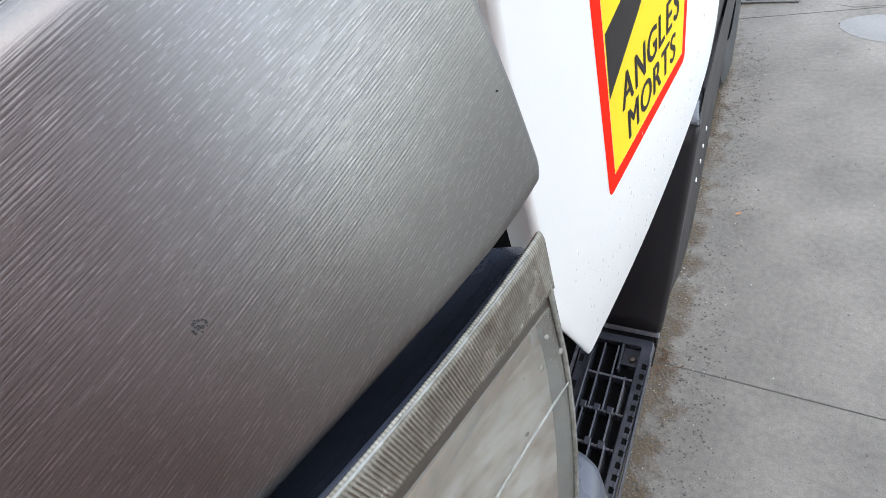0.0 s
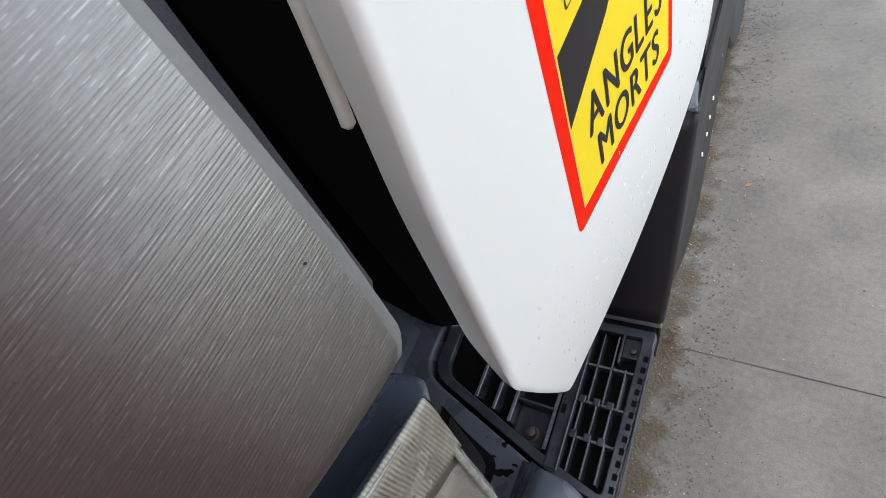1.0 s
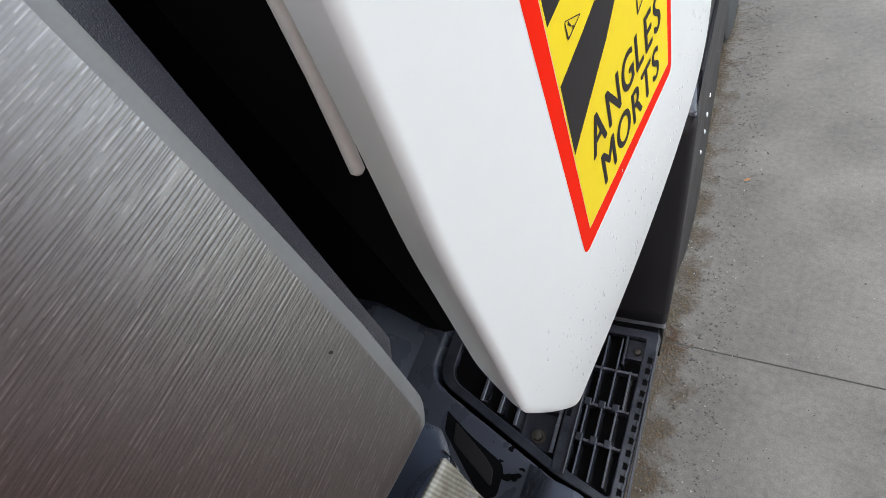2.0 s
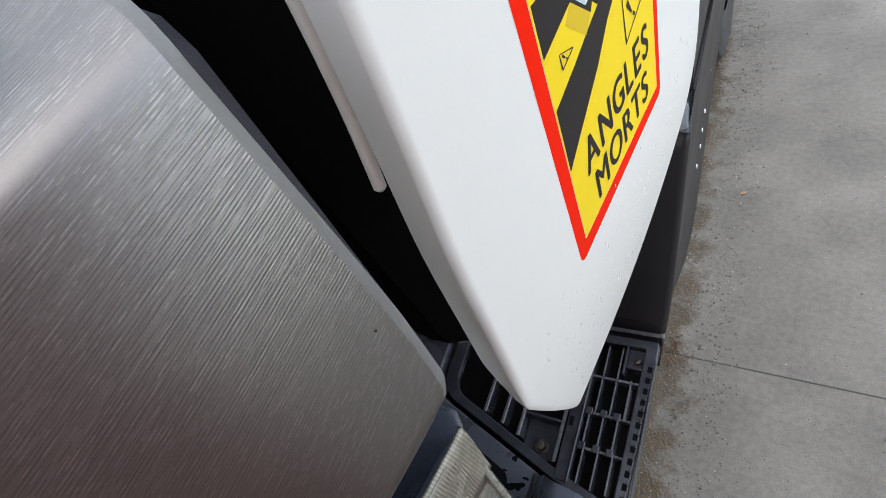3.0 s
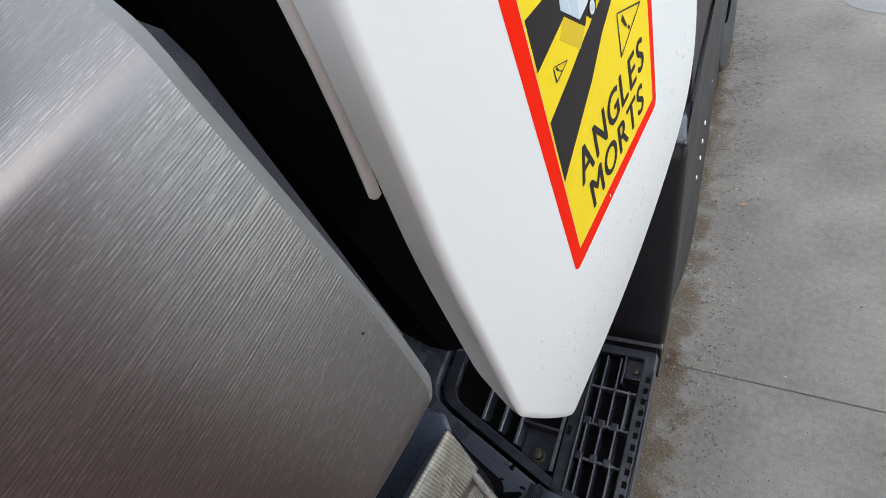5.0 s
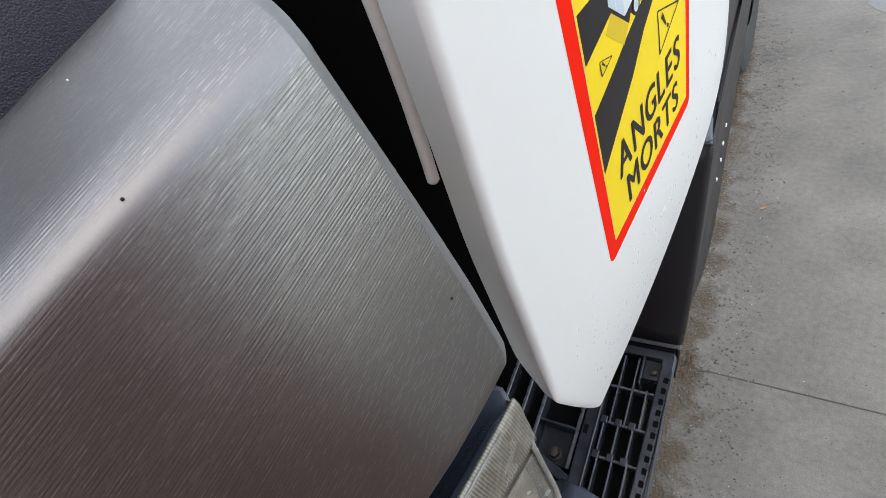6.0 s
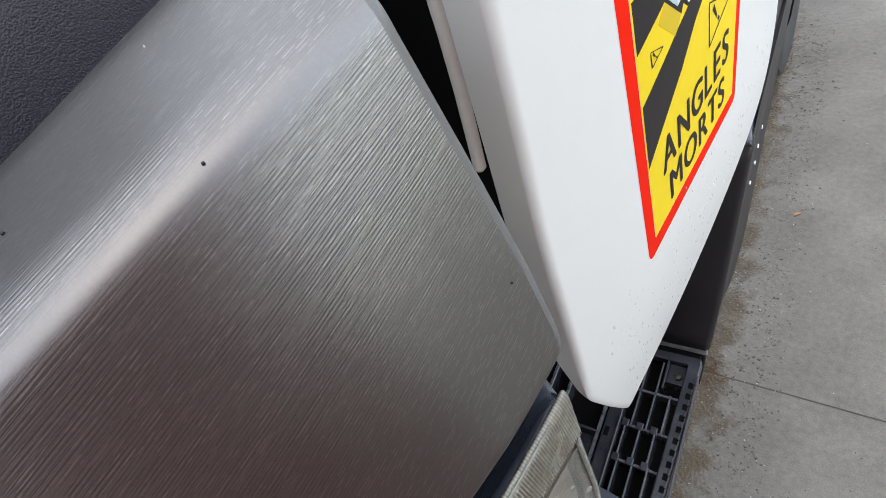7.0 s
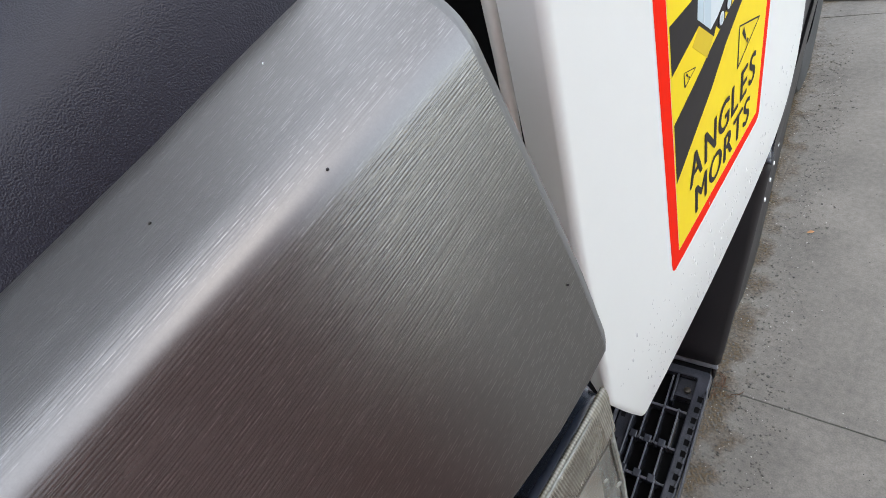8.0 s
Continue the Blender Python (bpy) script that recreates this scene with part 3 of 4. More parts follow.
part("stripe", film([(0.3508, 1.3522), (0.3902, 1.3586), (0.4118, 1.3384), (0.4160, 1.3428), (0.4215, 1.3372), (0.4290, 1.3415), (0.4400, 1.3460), (0.4400, 1.3600), (0.4100, 1.3780), (0.3833, 1.3780), (0.3526, 1.3808)], 0.0014), black_film, sticker, "black stripe", smooth=0)
part("shade_patch", film([(0.3902, 1.3586), (0.4113, 1.3389), (0.4012, 1.3308), (0.3800, 1.3516)], 0.0014), dark_yellow, sticker, "ochre patch", smooth=0)
part("pictogram", film([(0.3880, 1.3637), (0.4068, 1.3461), (0.4085, 1.3640), (0.4110, 1.4200), (0.3950, 1.4200), (0.3896, 1.3736)], 0.0017), pale_film, sticker, "pale blue lorry drawing", smooth=0)
part("pictogram", film([(0.4068, 1.3461), (0.4190, 1.3480), (0.4310, 1.3530), (0.4500, 1.4200), (0.4110, 1.4200), (0.4085, 1.3640)], 0.0017), pale_film_b, sticker, "pale grey lorry drawing", smooth=0)
part("pictogram_line", film([(0.3962, 1.3572), (0.3974, 1.3560), (0.4010, 1.4200), (0.3998, 1.4200)], 0.0019), pale_film_b, sticker, "pale door line", smooth=0)
for wy, wz, wr in ((0.4247, 1.3425, 0.0060), (0.4372, 1.3452, 0.0052)):
    part("pictogram_wheel", film(circle(wy, wz, wr * 0.95, wr), 0.0020), black_film, sticker, "black ring", smooth=0)
    part("pictogram_wheel", film(circle(wy - 0.0002, wz + 0.0002, wr * 0.62, wr * 0.70), 0.0022), pale_film_b, sticker, "pale hub", smooth=0)
    part("pictogram_wheel", film(circle(wy, wz, wr * 0.34, wr * 0.40), 0.0024), pale_film, sticker, "grey hub", smooth=0)


def warning_triangle(a, b, c, w):
    """A drawn triangle with an exclamation mark that leans between the corners a and b."""
    A, B, C = Vector(a), Vector(b), Vector(c)
    mid = (A + B + C) / 3
    bm = bmesh.new()
    outer = rounded([a, b, c], 0.002, 3)
    inner = rounded([tuple(p + (mid - p).normalized() * w * k) for p, k in ((A, 1.6), (B, 3.0), (C, 2.6))], 0.001, 3)
    vo = [bm.verts.new((panel_x(y, z) + 0.0008, y, z)) for y, z in outer]
    vi = [bm.verts.new((panel_x(y, z) + 0.0008, y, z)) for y, z in inner]
    for i in range(len(vo)):
        j = (i + 1) % len(vo)
        bm.faces.new((vo[i], vo[j], vi[j], vi[i]))
    h = (B - (A + C) / 2).length

    def spot(u, v):
        return A + (B - A) * u + (C - A) * v

    for p0, p1, w0, w1 in ((spot(0.186, 0.139), spot(0.338, 0.370), 0.050, 0.022), (spot(0.385, 0.395), spot(0.455, 0.445), 0.028, 0.028)):
        ax = (p1 - p0).normalized()
        ax = Vector((-ax.y, ax.x)) * h
        q = [p0 - ax * w0, p0 + ax * w0, p1 + ax * w1, p1 - ax * w1]
        bm.faces.new([bm.verts.new((panel_x(v.x, v.y) + 0.0008, v.x, v.y)) for v in q])
    return bm


part("warning_triangle", warning_triangle((0.4572, 1.3177), (0.5015, 1.2994), (0.4540, 1.2852), 0.0013), black_film, sticker, "black outlined triangle", smooth=0)
part("warning_triangle", warning_triangle((0.3658, 1.3444), (0.3840, 1.3366), (0.3653, 1.3337), 0.0008), black_film, sticker, "black outlined triangle", smooth=0)


def lettering(text, y0, y1, z0, cap, lean, shear):
    """Bold capitals as a mesh on the panel, from y0 to y1 with their feet at z0."""
    glyphs = []
    for ch in text:
        cu = bpy.data.curves.new("letters", "FONT")
        cu.body, cu.size = ch, 1.0
        tmp = bpy.data.objects.new("letters", cu)
        scene.collection.objects.link(tmp)
        dg = bpy.context.evaluated_depsgraph_get()
        me = bpy.data.meshes.new_from_object(tmp.evaluated_get(dg))
        bpy.data.objects.remove(tmp)
        xs, ys = [v.co.x for v in me.vertices], [v.co.y for v in me.vertices]
        glyphs.append(([(v.co.x - min(xs), v.co.y) for v in me.vertices], [tuple(p.vertices) for p in me.polygons], max(xs) - min(xs), min(ys), max(ys)))
        bpy.data.meshes.remove(me)
    gaps = [0.17 - (0.09 if b == "T" else 0.0) - (0.05 if a == "T" else 0.0) for a, b in zip(text, text[1:])] + [0.0]
    total = sum(g[2] for g in glyphs) + sum(gaps)
    k_y = (y1 - y0 - 0.0022) / total
    bm = bmesh.new()
    at_x = 0.0
    for (pts, faces, width, b0, b1), gap in zip(glyphs, gaps):
        # a bold weight: the strokes laid three times, side by side
        for k, (dy, dz) in enumerate(((-0.00075, 0.0003), (0.0, -0.0003), (0.00075, 0.0003))):
            vs = []
            for px, py in pts:
                rise = 0.0004 + (py - b0) / (b1 - b0) * (cap - 0.0008) + dz
                y = y0 + 0.0011 + (at_x + px) * k_y + dy + shear * rise
                z = z0 + rise + lean * (y - y0)
                vs.append(bm.verts.new((panel_x(y, z) + 0.0008 + 0.00006 * k, y, z)))
            for f in faces:
                bm.faces.new([vs[q] for q in f])
        at_x += width + gap
    return bm


part("word", lettering("ANGLES", 0.3630, 0.4945, 1.2512, 0.0258, -0.004, 0.08), black_film, sticker, "black capitals ANGLES", smooth=0)
part("word", lettering("MORTS", 0.3702, 0.4842, 1.2207, 0.0245, -0.022, 0.08), black_film, sticker, "black capitals MORTS", smooth=0)

# ---- grey cover plate at the cab's corner ----
# its edges along y: back of the top face, fold, foot
BACK = [(-0.08, (-0.262, 1.455)), (0.085, (-0.2225, 1.4805)), (0.13, (-0.2130, 1.4865)), (0.158, (-0.2081, 1.4907)), (0.20, (-0.2000, 1.4965))]
FOLD = [(-0.08, (-0.1930, 1.4620))] + [(0.2 - d, (-0.1605 - 0.60 * d * d, 1.4748 - 0.30 * d * d)) for d in (0.115, 0.10, 0.085, 0.07, 0.055, 0.04, 0.025, 0.0)]
LOW = [(-0.08, (-0.1500, 1.4085)), (0.061, (-0.1372, 1.3884)), (0.0975, (-0.1355, 1.3818)), (0.121, (-0.1337, 1.3785)), (0.145, (-0.1330, 1.3752)), (0.165, (-0.1340, 1.3727)), (0.20, (-0.1360, 1.3710))]


def at(table, y):
    return Vector((np.interp(y, [r[0] for r in table], [r[1][0] for r in table]), np.interp(y, [r[0] for r in table], [r[1][1] for r in table])))


def plate_section(y, v):
    """(x, z) of the plate at y; v runs 0 to 1 from the back edge over the rounded fold at 0.3 to 0.45 to the foot."""
    a, f, c = at(BACK, y), at(FOLD, y), at(LOW, y)
    f = f + (f - c).normalized() * 0.0045
    full = 0.002 * lerp([(0.06, 1), (0.18, 0.2)], y)          # the front face is slightly full
    out = Vector((f.y - c.y, c.x - f.x)).normalized()
    lo, hi = 0.30, 0.45
    p, q = f + (a - f).normalized() * 0.013, f + (c - f).normalized() * 0.0085
    if v < lo:
        return a.lerp(p, v / lo)
    if v > hi:
        t = (v - hi) / (1 - hi)
        return q.lerp(c, t) + out * full * math.sin(math.pi * t)
    t = (v - lo) / (hi - lo)
    return p * (1 - t) ** 2 + f * 2 * t * (1 - t) + q * t * t


def plate_right(v):
    y = lerp([(0, 0.2025), (0.2, 0.2015), (0.4, 0.1950), (0.7, 0.1880), (0.85, 0.1840), (1.0, 0.1782)], v)
    return y + 0.0010 - 0.0038 * max(0, (v - 0.962) / 0.038) ** 2.4


def plate_point(u, v):
    y = -0.08 + u * (plate_right(v) + 0.08)
    p = plate_section(y, v)
    rim = max(0.0, (u - 0.987) / 0.013, (v - 0.98) / 0.02)
    return (p.x - 0.0013 * min(1.0, rim) ** 2, y, p.y)


PU = [i / 40 for i in range(40)] + [0.982, 0.987, 0.990, 0.993, 0.9965, 1.0]
VS = [0, 0.06, 0.12, 0.18, 0.22, 0.25, 0.265, 0.28, 0.295, 0.31, 0.325, 0.34, 0.355, 0.370, 0.381, 0.391, 0.40, 0.41, 0.42, 0.433, 0.445, 0.46, 0.475, 0.49, 0.52, 0.6, 0.68, 0.76, 0.84, 0.9, 0.93, 0.945, 0.962, 0.97, 0.98, 0.99, 0.995, 1.0]
US = [i / 40 for i in range(41)]
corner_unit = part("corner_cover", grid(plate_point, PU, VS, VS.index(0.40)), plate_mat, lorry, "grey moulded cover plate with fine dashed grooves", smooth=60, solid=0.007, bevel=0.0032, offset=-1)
corner_unit.data.materials.append(lip_mat)          # the rounded rim is smooth
corner_unit.modifiers["thickness"].material_offset_rim = 1
corner_unit.modifiers["rounding"].material = 1
for k, pl in enumerate(corner_unit.data.polygons):
    if k % (len(PU) - 1) >= 41:
        pl.material_index = 1

# specks and a dent on the plate
for y, v, s, mt, lb in ((0.1455, 0.392, 0.00028, black_film, "dark speck"), (0.1160, 0.192, 0.00030, black_film, "dark speck"), (0.1615, 0.08, 0.0002, white_cap, "pale speck"), (0.177, 0.816, 0.0003, black_film, "dark speck")):
    p = plate_section(y, v)
    m = Matrix.Translation((p.x, y, p.y)) @ pose(0, 0, 0, 0, 70 if v > 0.4 else 25, 0) @ Matrix.Diagonal((1, 1.3, 1, 1))
    part("speck", disc(bmesh.new(), s, 0.0005, 9, m, 0.5), mt, corner_unit, lb)
dent = bmesh.new()
dr = random.Random(3)
for i in range(26):
    t, q = dr.random() * 6.28, 0.0017 * dr.random() ** 0.8
    m = Matrix.Translation((plate_section(0.0785, 0.752 - 5 * q * math.sin(t)).x, 0.0785 + q * math.cos(t), plate_section(0.0785, 0.752 - 5 * q * math.sin(t)).y)) @ pose(0, 0, 0, 0, 62, 0)
    disc(dent, dr.uniform(0.00012, 0.00035), 0.0002, 6, m, 0.4)
part("scuff", dent, rubber, corner_unit, "small dark scuff")


# black grained shell behind and above the plate
SHELL = [(0.004, -0.012), (-0.004, 0.009), (-0.014, 0.024), (-0.034, 0.037), (-0.060, 0.048), (-0.095, 0.066), (-0.130, 0.110), (-0.175, 0.210), (-0.205, 0.320)]


def spline(pts, t):
    """A smooth curve through pts, t from 0 to 1."""
    n = len(pts) - 1
    i = min(int(t * n), n - 1)
    q = t * n - i
    p0, p1, p2, p3 = (Vector(pts[max(0, min(n, i + k))]) for k in (-1, 0, 1, 2))
    return 0.5 * (2 * p1 + (p2 - p0) * q + (2 * p0 - 5 * p1 + 4 * p2 - p3) * q * q + (3 * p1 - p0 - 3 * p2 + p3) * q ** 3)


def shell_section(y, v):
    if v <= 0.45:
        return at(BACK, y) + spline(SHELL, 1 - v / 0.45)
    t = (v - 0.45) / 0.55
    a, f, c = at(BACK, y), at(FOLD, y), at(LOW, y)
    a = a + Vector((0.010, -0.011))
    f = f + Vector((-0.012, -0.0075))
    c = c + (c - at(FOLD, y)).normalized() * 0.003 + Vector((-0.014, 0.0))
    return a.lerp(f, t / 0.35) if t < 0.35 else f.lerp(c, (t - 0.35) / 0.65)


def shell_right(v):
    y = lerp([(0, 0.180), (0.25, 0.188), (0.38, 0.198), (0.45, 0.205), (0.55, 0.2092), (0.64, 0.2070), (0.82, 0.1985), (1.0, 0.1895)], v)
    return y


def shell_point(u, v):
    yr = shell_right(v) + 0.003
    y = -0.10 + u * (yr + 0.10)
    p = shell_section(min(y, 0.2), v)
    back = 0.016 * max(0.0, 1 - (yr - y) / 0.022) ** 1.6
    return (p.x - back, y, p.y - 0.3 * back)


SV = [i / 80 for i in range(81)]
part("cover_shell", grid(shell_point, [i / 120 for i in range(121)], SV), grain_mat, lorry, "black leather-grained plastic shell", smooth=60, solid=0.030, bevel=0.006, offset=-1)


# ---- corner lamp under the plate ----
def lens_x(y):
    return -0.138 - 0.1005 * (y - 0.17)


def band_top(y):
    d = 0.171 - y
    return 1.3495 + 0.25 * d + 0.95 * d * d


def band_low(y):
    d = 0.1676 - y
    return 1.3190 + 0.43 * d + 0.3 * d * d


LENS_R = [(1.05, 0.075), (1.165, 0.1278), (1.200, 0.1430), (1.235, 0.1536), (1.267, 0.1612), (1.297, 0.1642), (1.3185, 0.1662), (1.347, 0.1710)]


def lens_right(z):
    return lerp(LENS_R, z)


def band_point(u, v):
    y = -0.06 + u * 0.2285
    z0, z1 = band_low(y) + 0.0016, band_top(y)
    y = y + u ** 8 * 0.0035 * v
    z = z0 + (z1 - z0) * v
    rib = 0.0003 * math.sin(2 * math.pi * y / 0.0012) * (1 if 0.10 < v < 0.84 else 0) * max(0.0, min(1.0, (0.1625 - y) / 0.001))
    roll = -0.0014 * max(0, (v - 0.85) / 0.15) ** 2
    return (lens_x(y) + 0.0012 + rib + roll, y, z)


lamp = part("corner_lamp", grid(band_point, [i / 1400 for i in range(1401)], [0, 0.09, 0.11, 0.5, 0.83, 0.86, 0.90, 0.95, 1.0]), rib_mat, lorry, "scratched ribbed clear lens band", smooth=50, solid=0.0015, offset=-1)


def lens_point(u, v):
    zr = 1.085 + v * (1.3168 - 1.085)
    y = -0.06 + u * (lens_right(zr) + 0.06)
    top = band_low(min(y, 0.1676)) - 0.0066
    z = 1.085 + v * (top - 1.085)
    bulge = 0.004 * math.sin(math.pi * v)
    return (lens_x(y) - 0.0008 + bulge * (1 - u ** 6), y, z)


lens = part("lens", grid(lens_point, [i / 60 for i in range(61)], [i / 60 for i in range(61)]), lens_mat, lamp, "scratched clouded clear lens", smooth=30)
lens.visible_shadow = False


def seam_point(u, v):
    y = -0.06 + u * 0.2275
    return (lens_x(y) - 0.0012, y, band_low(y) - 0.009 + 0.012 * v)


part("lens_seam", grid(seam_point, US, [0, 0.5, 1]), seam_mat, lamp, "dark seam")


def reflector_point(u, v):
    z = 1.08 + v * 0.243
    y = -0.06 + u * (lens_right(z) - 0.0025 + 0.06)
    z = z + 0.28 * (0.17 - y) * v
    return (lens_x(y) - 0.010 - 0.03 * math.sin(math.pi * u) * math.sin(math.pi * v), y, z)


part("reflector", grid(reflector_point, US, [i / 24 for i in range(25)]), reflector_mat, lamp, "dull metallic reflector", smooth=50)


def side_point(u, v):
    z = 1.085 + v * (1.3460 - 0.023 * (1 - math.exp(-6.5 * u)) - 0.006 * u - 0.008 * min(1, u / 0.1) - 1.085)
    flare = 0.0060 * min(1.0, u / 0.27) * max(0.0, (v - 0.85) / 0.15)
    return (lens_x(lens_right(z)) - 0.002 - u * 0.06, lens_right(z) + 0.001 - 0.002 * (1 - u) + flare, z)


part("lamp_housing", grid(side_point, [0, 0.05, 0.1, 0.3, 1.0], [i / 30 for i in range(31)]), gloss_black, lamp, "dark glossy lamp housing", solid=0.002)


def brow_point(u, v):
    """The dark glossy top of the lamp, between lens and plate."""
    yr = 0.1715 + 0.0085 * min(1.0, v / 0.22) - 0.02 * max(0.0, (v - 0.3) / 0.7) ** 1.5
    roll = max(0.0, (u - 0.93) / 0.07)
    y = -0.07 + u * (yr + 0.07)
    drop = 0.016 * (1 - math.exp(-7 * v)) + 0.006 * v + 0.007 * (1 - u) * min(1.0, v / 0.2)
    return (lens_x(y) - 0.0035 - 0.065 * v, y, band_top(min(y, 0.171)) - 0.0022 - drop - 0.008 * roll ** 2.5)


part("lamp_top", grid(brow_point, [i / 100 for i in range(101)], [i / 14 for i in range(15)]), gloss_black, lamp, "dark glossy lamp top", smooth=60, solid=0.004)


def lens_side_point(u, v):
    """The lens rolls round its outer edge into the housing: u outward and back, v up."""
    z = 1.085 + v * (1.3390 - 1.085)
    q = u * math.pi / 2
    y = lens_right(z)
    return (lens_x(y) - 0.0006 - 0.010 * (1 - math.cos(q)) - 0.001 * u, y - 0.0012 + 0.0058 * math.sin(q), z - 0.006 * u * max(0.0, (v - 0.9) / 0.1))


part("lens_side", grid(lens_side_point, [i / 8 for i in range(9)], [i / 40 for i in range(41)]), lens_side_mat, lamp, "grey rounded side of the lens", smooth=60)

# crease across the lens, its thick edge, and chips and drops on it
part("lens_crease", tube(bmesh.new(), [(lens_x(y) + 0.0042, y, z) for y, z in ((0.1525, 1.2705), (0.1414, 1.2772), (0.1283, 1.2845), (0.1057, 1.2965), (0.0899, 1.304), (0.05, 1.321), (0.0, 1.340))], 0.0006, 8), edge_mat, lamp, "pale crease across the lens")
for y, z, r, k in ((0.1507, 1.3127, 0.0016, 2.2), (0.1405, 1.3058, 0.0018, 1.8), (0.1562, 1.2916, 0.0022, 2.0), (0.1181, 1.2936, 0.0015, 1.9), (0.1300, 1.3180, 0.0009, 1.2), (0.1480, 1.2990, 0.0008, 1.3), (0.1240, 1.3090, 0.0007, 1.2)):
    m = Matrix.Translation((lens_x(y) + 0.0028, y, z)) @ pose(0, 0, 0, 0, 90, 0) @ pose(0, 0, 0, 0, 0, 25) @ Matrix.Diagonal((k, 1, 1, 1))
    part("chip", disc(bmesh.new(), r * 0.7, r * 0.2, 7, m, 0.3), edge_mat, lamp, "pale chip in the lens")
part("lens_edge", tube(bmesh.new(), [(lens_x(lens_right(z)) + 0.0004, lens_right(z) - 0.0006, z) for z in [1.10 + 0.0222 * i for i in range(12)]], 0.0012, 8), edge_mat, lamp, "pale thick lens edge")
part("lens_edge", tube(bmesh.new(), [(lens_x(y) + 0.0010, y, band_top(y) - 0.0004) for y in [-0.04 + 0.0105 * i for i in range(20)]], 0.0005, 8), edge_mat, lamp, "pale worn upper edge of the lens band")


def inner_point(u, v):
    y = -0.06 + u * 0.213
    return (lens_x(y) - 0.006 - 0.006 * v, y, band_low(y) - 0.004 - 0.033 * v + 0.004 * math.sin(9 * u))


part("inner_frame", grid(inner_point, US, [0, 0.5, 1]), inner_mat, lamp, "brown inner frame behind the lens", smooth=50, solid=0.002)


# ---- step, skirt and wheel, along the lorry's own axis: (outward, along, up) ----
ST_Z = 0.46
step_loop = rounded([(-0.187, 0.643), (-0.196, 0.285), (-0.318, 0.312), (-0.640, 0.428), (-0.646, 0.643)], [0.012, 0.02, 0.01, 0.05, 0.02])
inner_loop = rounded([(-0.212, 0.624), (-0.219, 0.305), (-0.322, 0.334), (-0.606, 0.440), (-0.614, 0.624)], [0.006, 0.012, 0.006, 0.035, 0.012])
tray_loop = rounded([(-0.215, 0.630), (-0.222, 0.300), (-0.318, 0.325), (-0.640, 0.440), (-0.640, 0.630)], 0.01)
near_loop = rounded([(-0.1868, 0.274), (-0.318, 0.302), (-0.650, 0.421), (-0.656, 0.600), (-1.08, 0.600), (-1.08, 0.06), (-0.34, 0.0), (-0.185, 0.05)], [0.03, 0.01, 0.052, 0.01, 0.02, 0.05, 0.05, 0.06])
part("step_surround", slab(bmesh.new(), near_loop, 0.40, 0.474, TA), bumper_plastic, lorry, "black plastic moulding beside the step", bevel=0.006)
# a thin near-black slab on the moulding paints the shade of a slot
part("slot_shade", slab(bmesh.new(), rounded([(-0.575, 0.363), (-0.507, 0.330), (-0.423, 0.299), (-0.414, 0.285), (-0.413, 0.237), (-0.442, 0.223), (-0.566, 0.321)], [0.004, 0.02, 0.008, 0.008, 0.01, 0.01, 0.01]), 0.470, 0.4748, TA), void_mat, lorry, "near-black patch for the shaded slot", smooth=0)
part("slot_floor", slab(bmesh.new(), rounded([(-0.547, 0.346), (-0.502, 0.322), (-0.457, 0.298), (-0.434, 0.280), (-0.429, 0.249), (-0.536, 0.305)], 0.008), 0.470, 0.4760, TA), black_plastic, lorry, "dark grey plastic web in the slot", bevel=0.001)
part("surround_fold", grid(lambda u, v: TA @ Vector((-0.706 - 0.30 * u, 0.10 + 0.458 * v, 0.472 + 0.10 * min(1.0, u / 0.33))), [0, 0.02, 0.05, 0.1, 0.2, 0.31, 0.33, 0.36, 0.6, 1.0], [0, 0.5, 1.0]), bumper_plastic, lorry, "sloping black moulding", smooth=50, solid=0.01)
NOSE = [(-0.138, 0.02, 0.90), (-0.138, 0.12, 0.90), (-0.140, 0.195, 0.90), (-0.152, 0.230, 0.90), (-0.170, 0.2430, 0.90), (-0.190, 0.2475, 0.90), (-0.209, 0.2500, 0.895), (-0.228, 0.2580, 0.86), (-0.262, 0.2740, 0.76), (-0.300, 0.2910, 0.64), (-0.345, 0.3080, 0.52), (-0.372, 0.316, 0.466)]


def nose_point(u, v):
    """The corner's rim runs round NOSE; from it the skin rolls over and rises towards the cab's front, or drops to the step."""
    n = len(NOSE) - 1
    i = min(int(u * n), n - 1)
    q = u * n - i
    p0, p1, p2, p3 = (Vector(NOSE[max(0, min(n, i + k))]) for k in (-1, 0, 1, 2))
    e = 0.5 * (2 * p1 + (p2 - p0) * q + (2 * p0 - 5 * p1 + 4 * p2 - p3) * q * q + (3 * p1 - p0 - 3 * p2 + p3) * q ** 3)
    if v < 0:
        return TA @ Vector((e.x - 0.012 * v * v, e.y - 0.012 * v * v, e.z + (e.z - 0.45) * v))
    k = max(0.0, u - 0.45) / 0.55
    k = k * k * (3 - 2 * k)
    c = Vector((-0.20, 0.03, 0.905)).lerp(Vector((-0.37, 0.12, 0.4765)), k)
    return TA @ Vector((e.x + (c.x - e.x) * v, e.y + (c.y - e.y) * v, e.z + (0.03 - 0.028 * k) * (1 - (1 - v) ** 6) + (c.z - e.z) * v))


part("bumper_corner", grid(nose_point, [i / 55 for i in range(56)], [-1, -0.6, -0.3, -0.1, -0.03, 0, 0.02, 0.05, 0.1, 0.2, 0.35, 0.6, 1.0]), bumper_plastic, lorry, "rounded black bumper corner under the lamp", smooth=60)
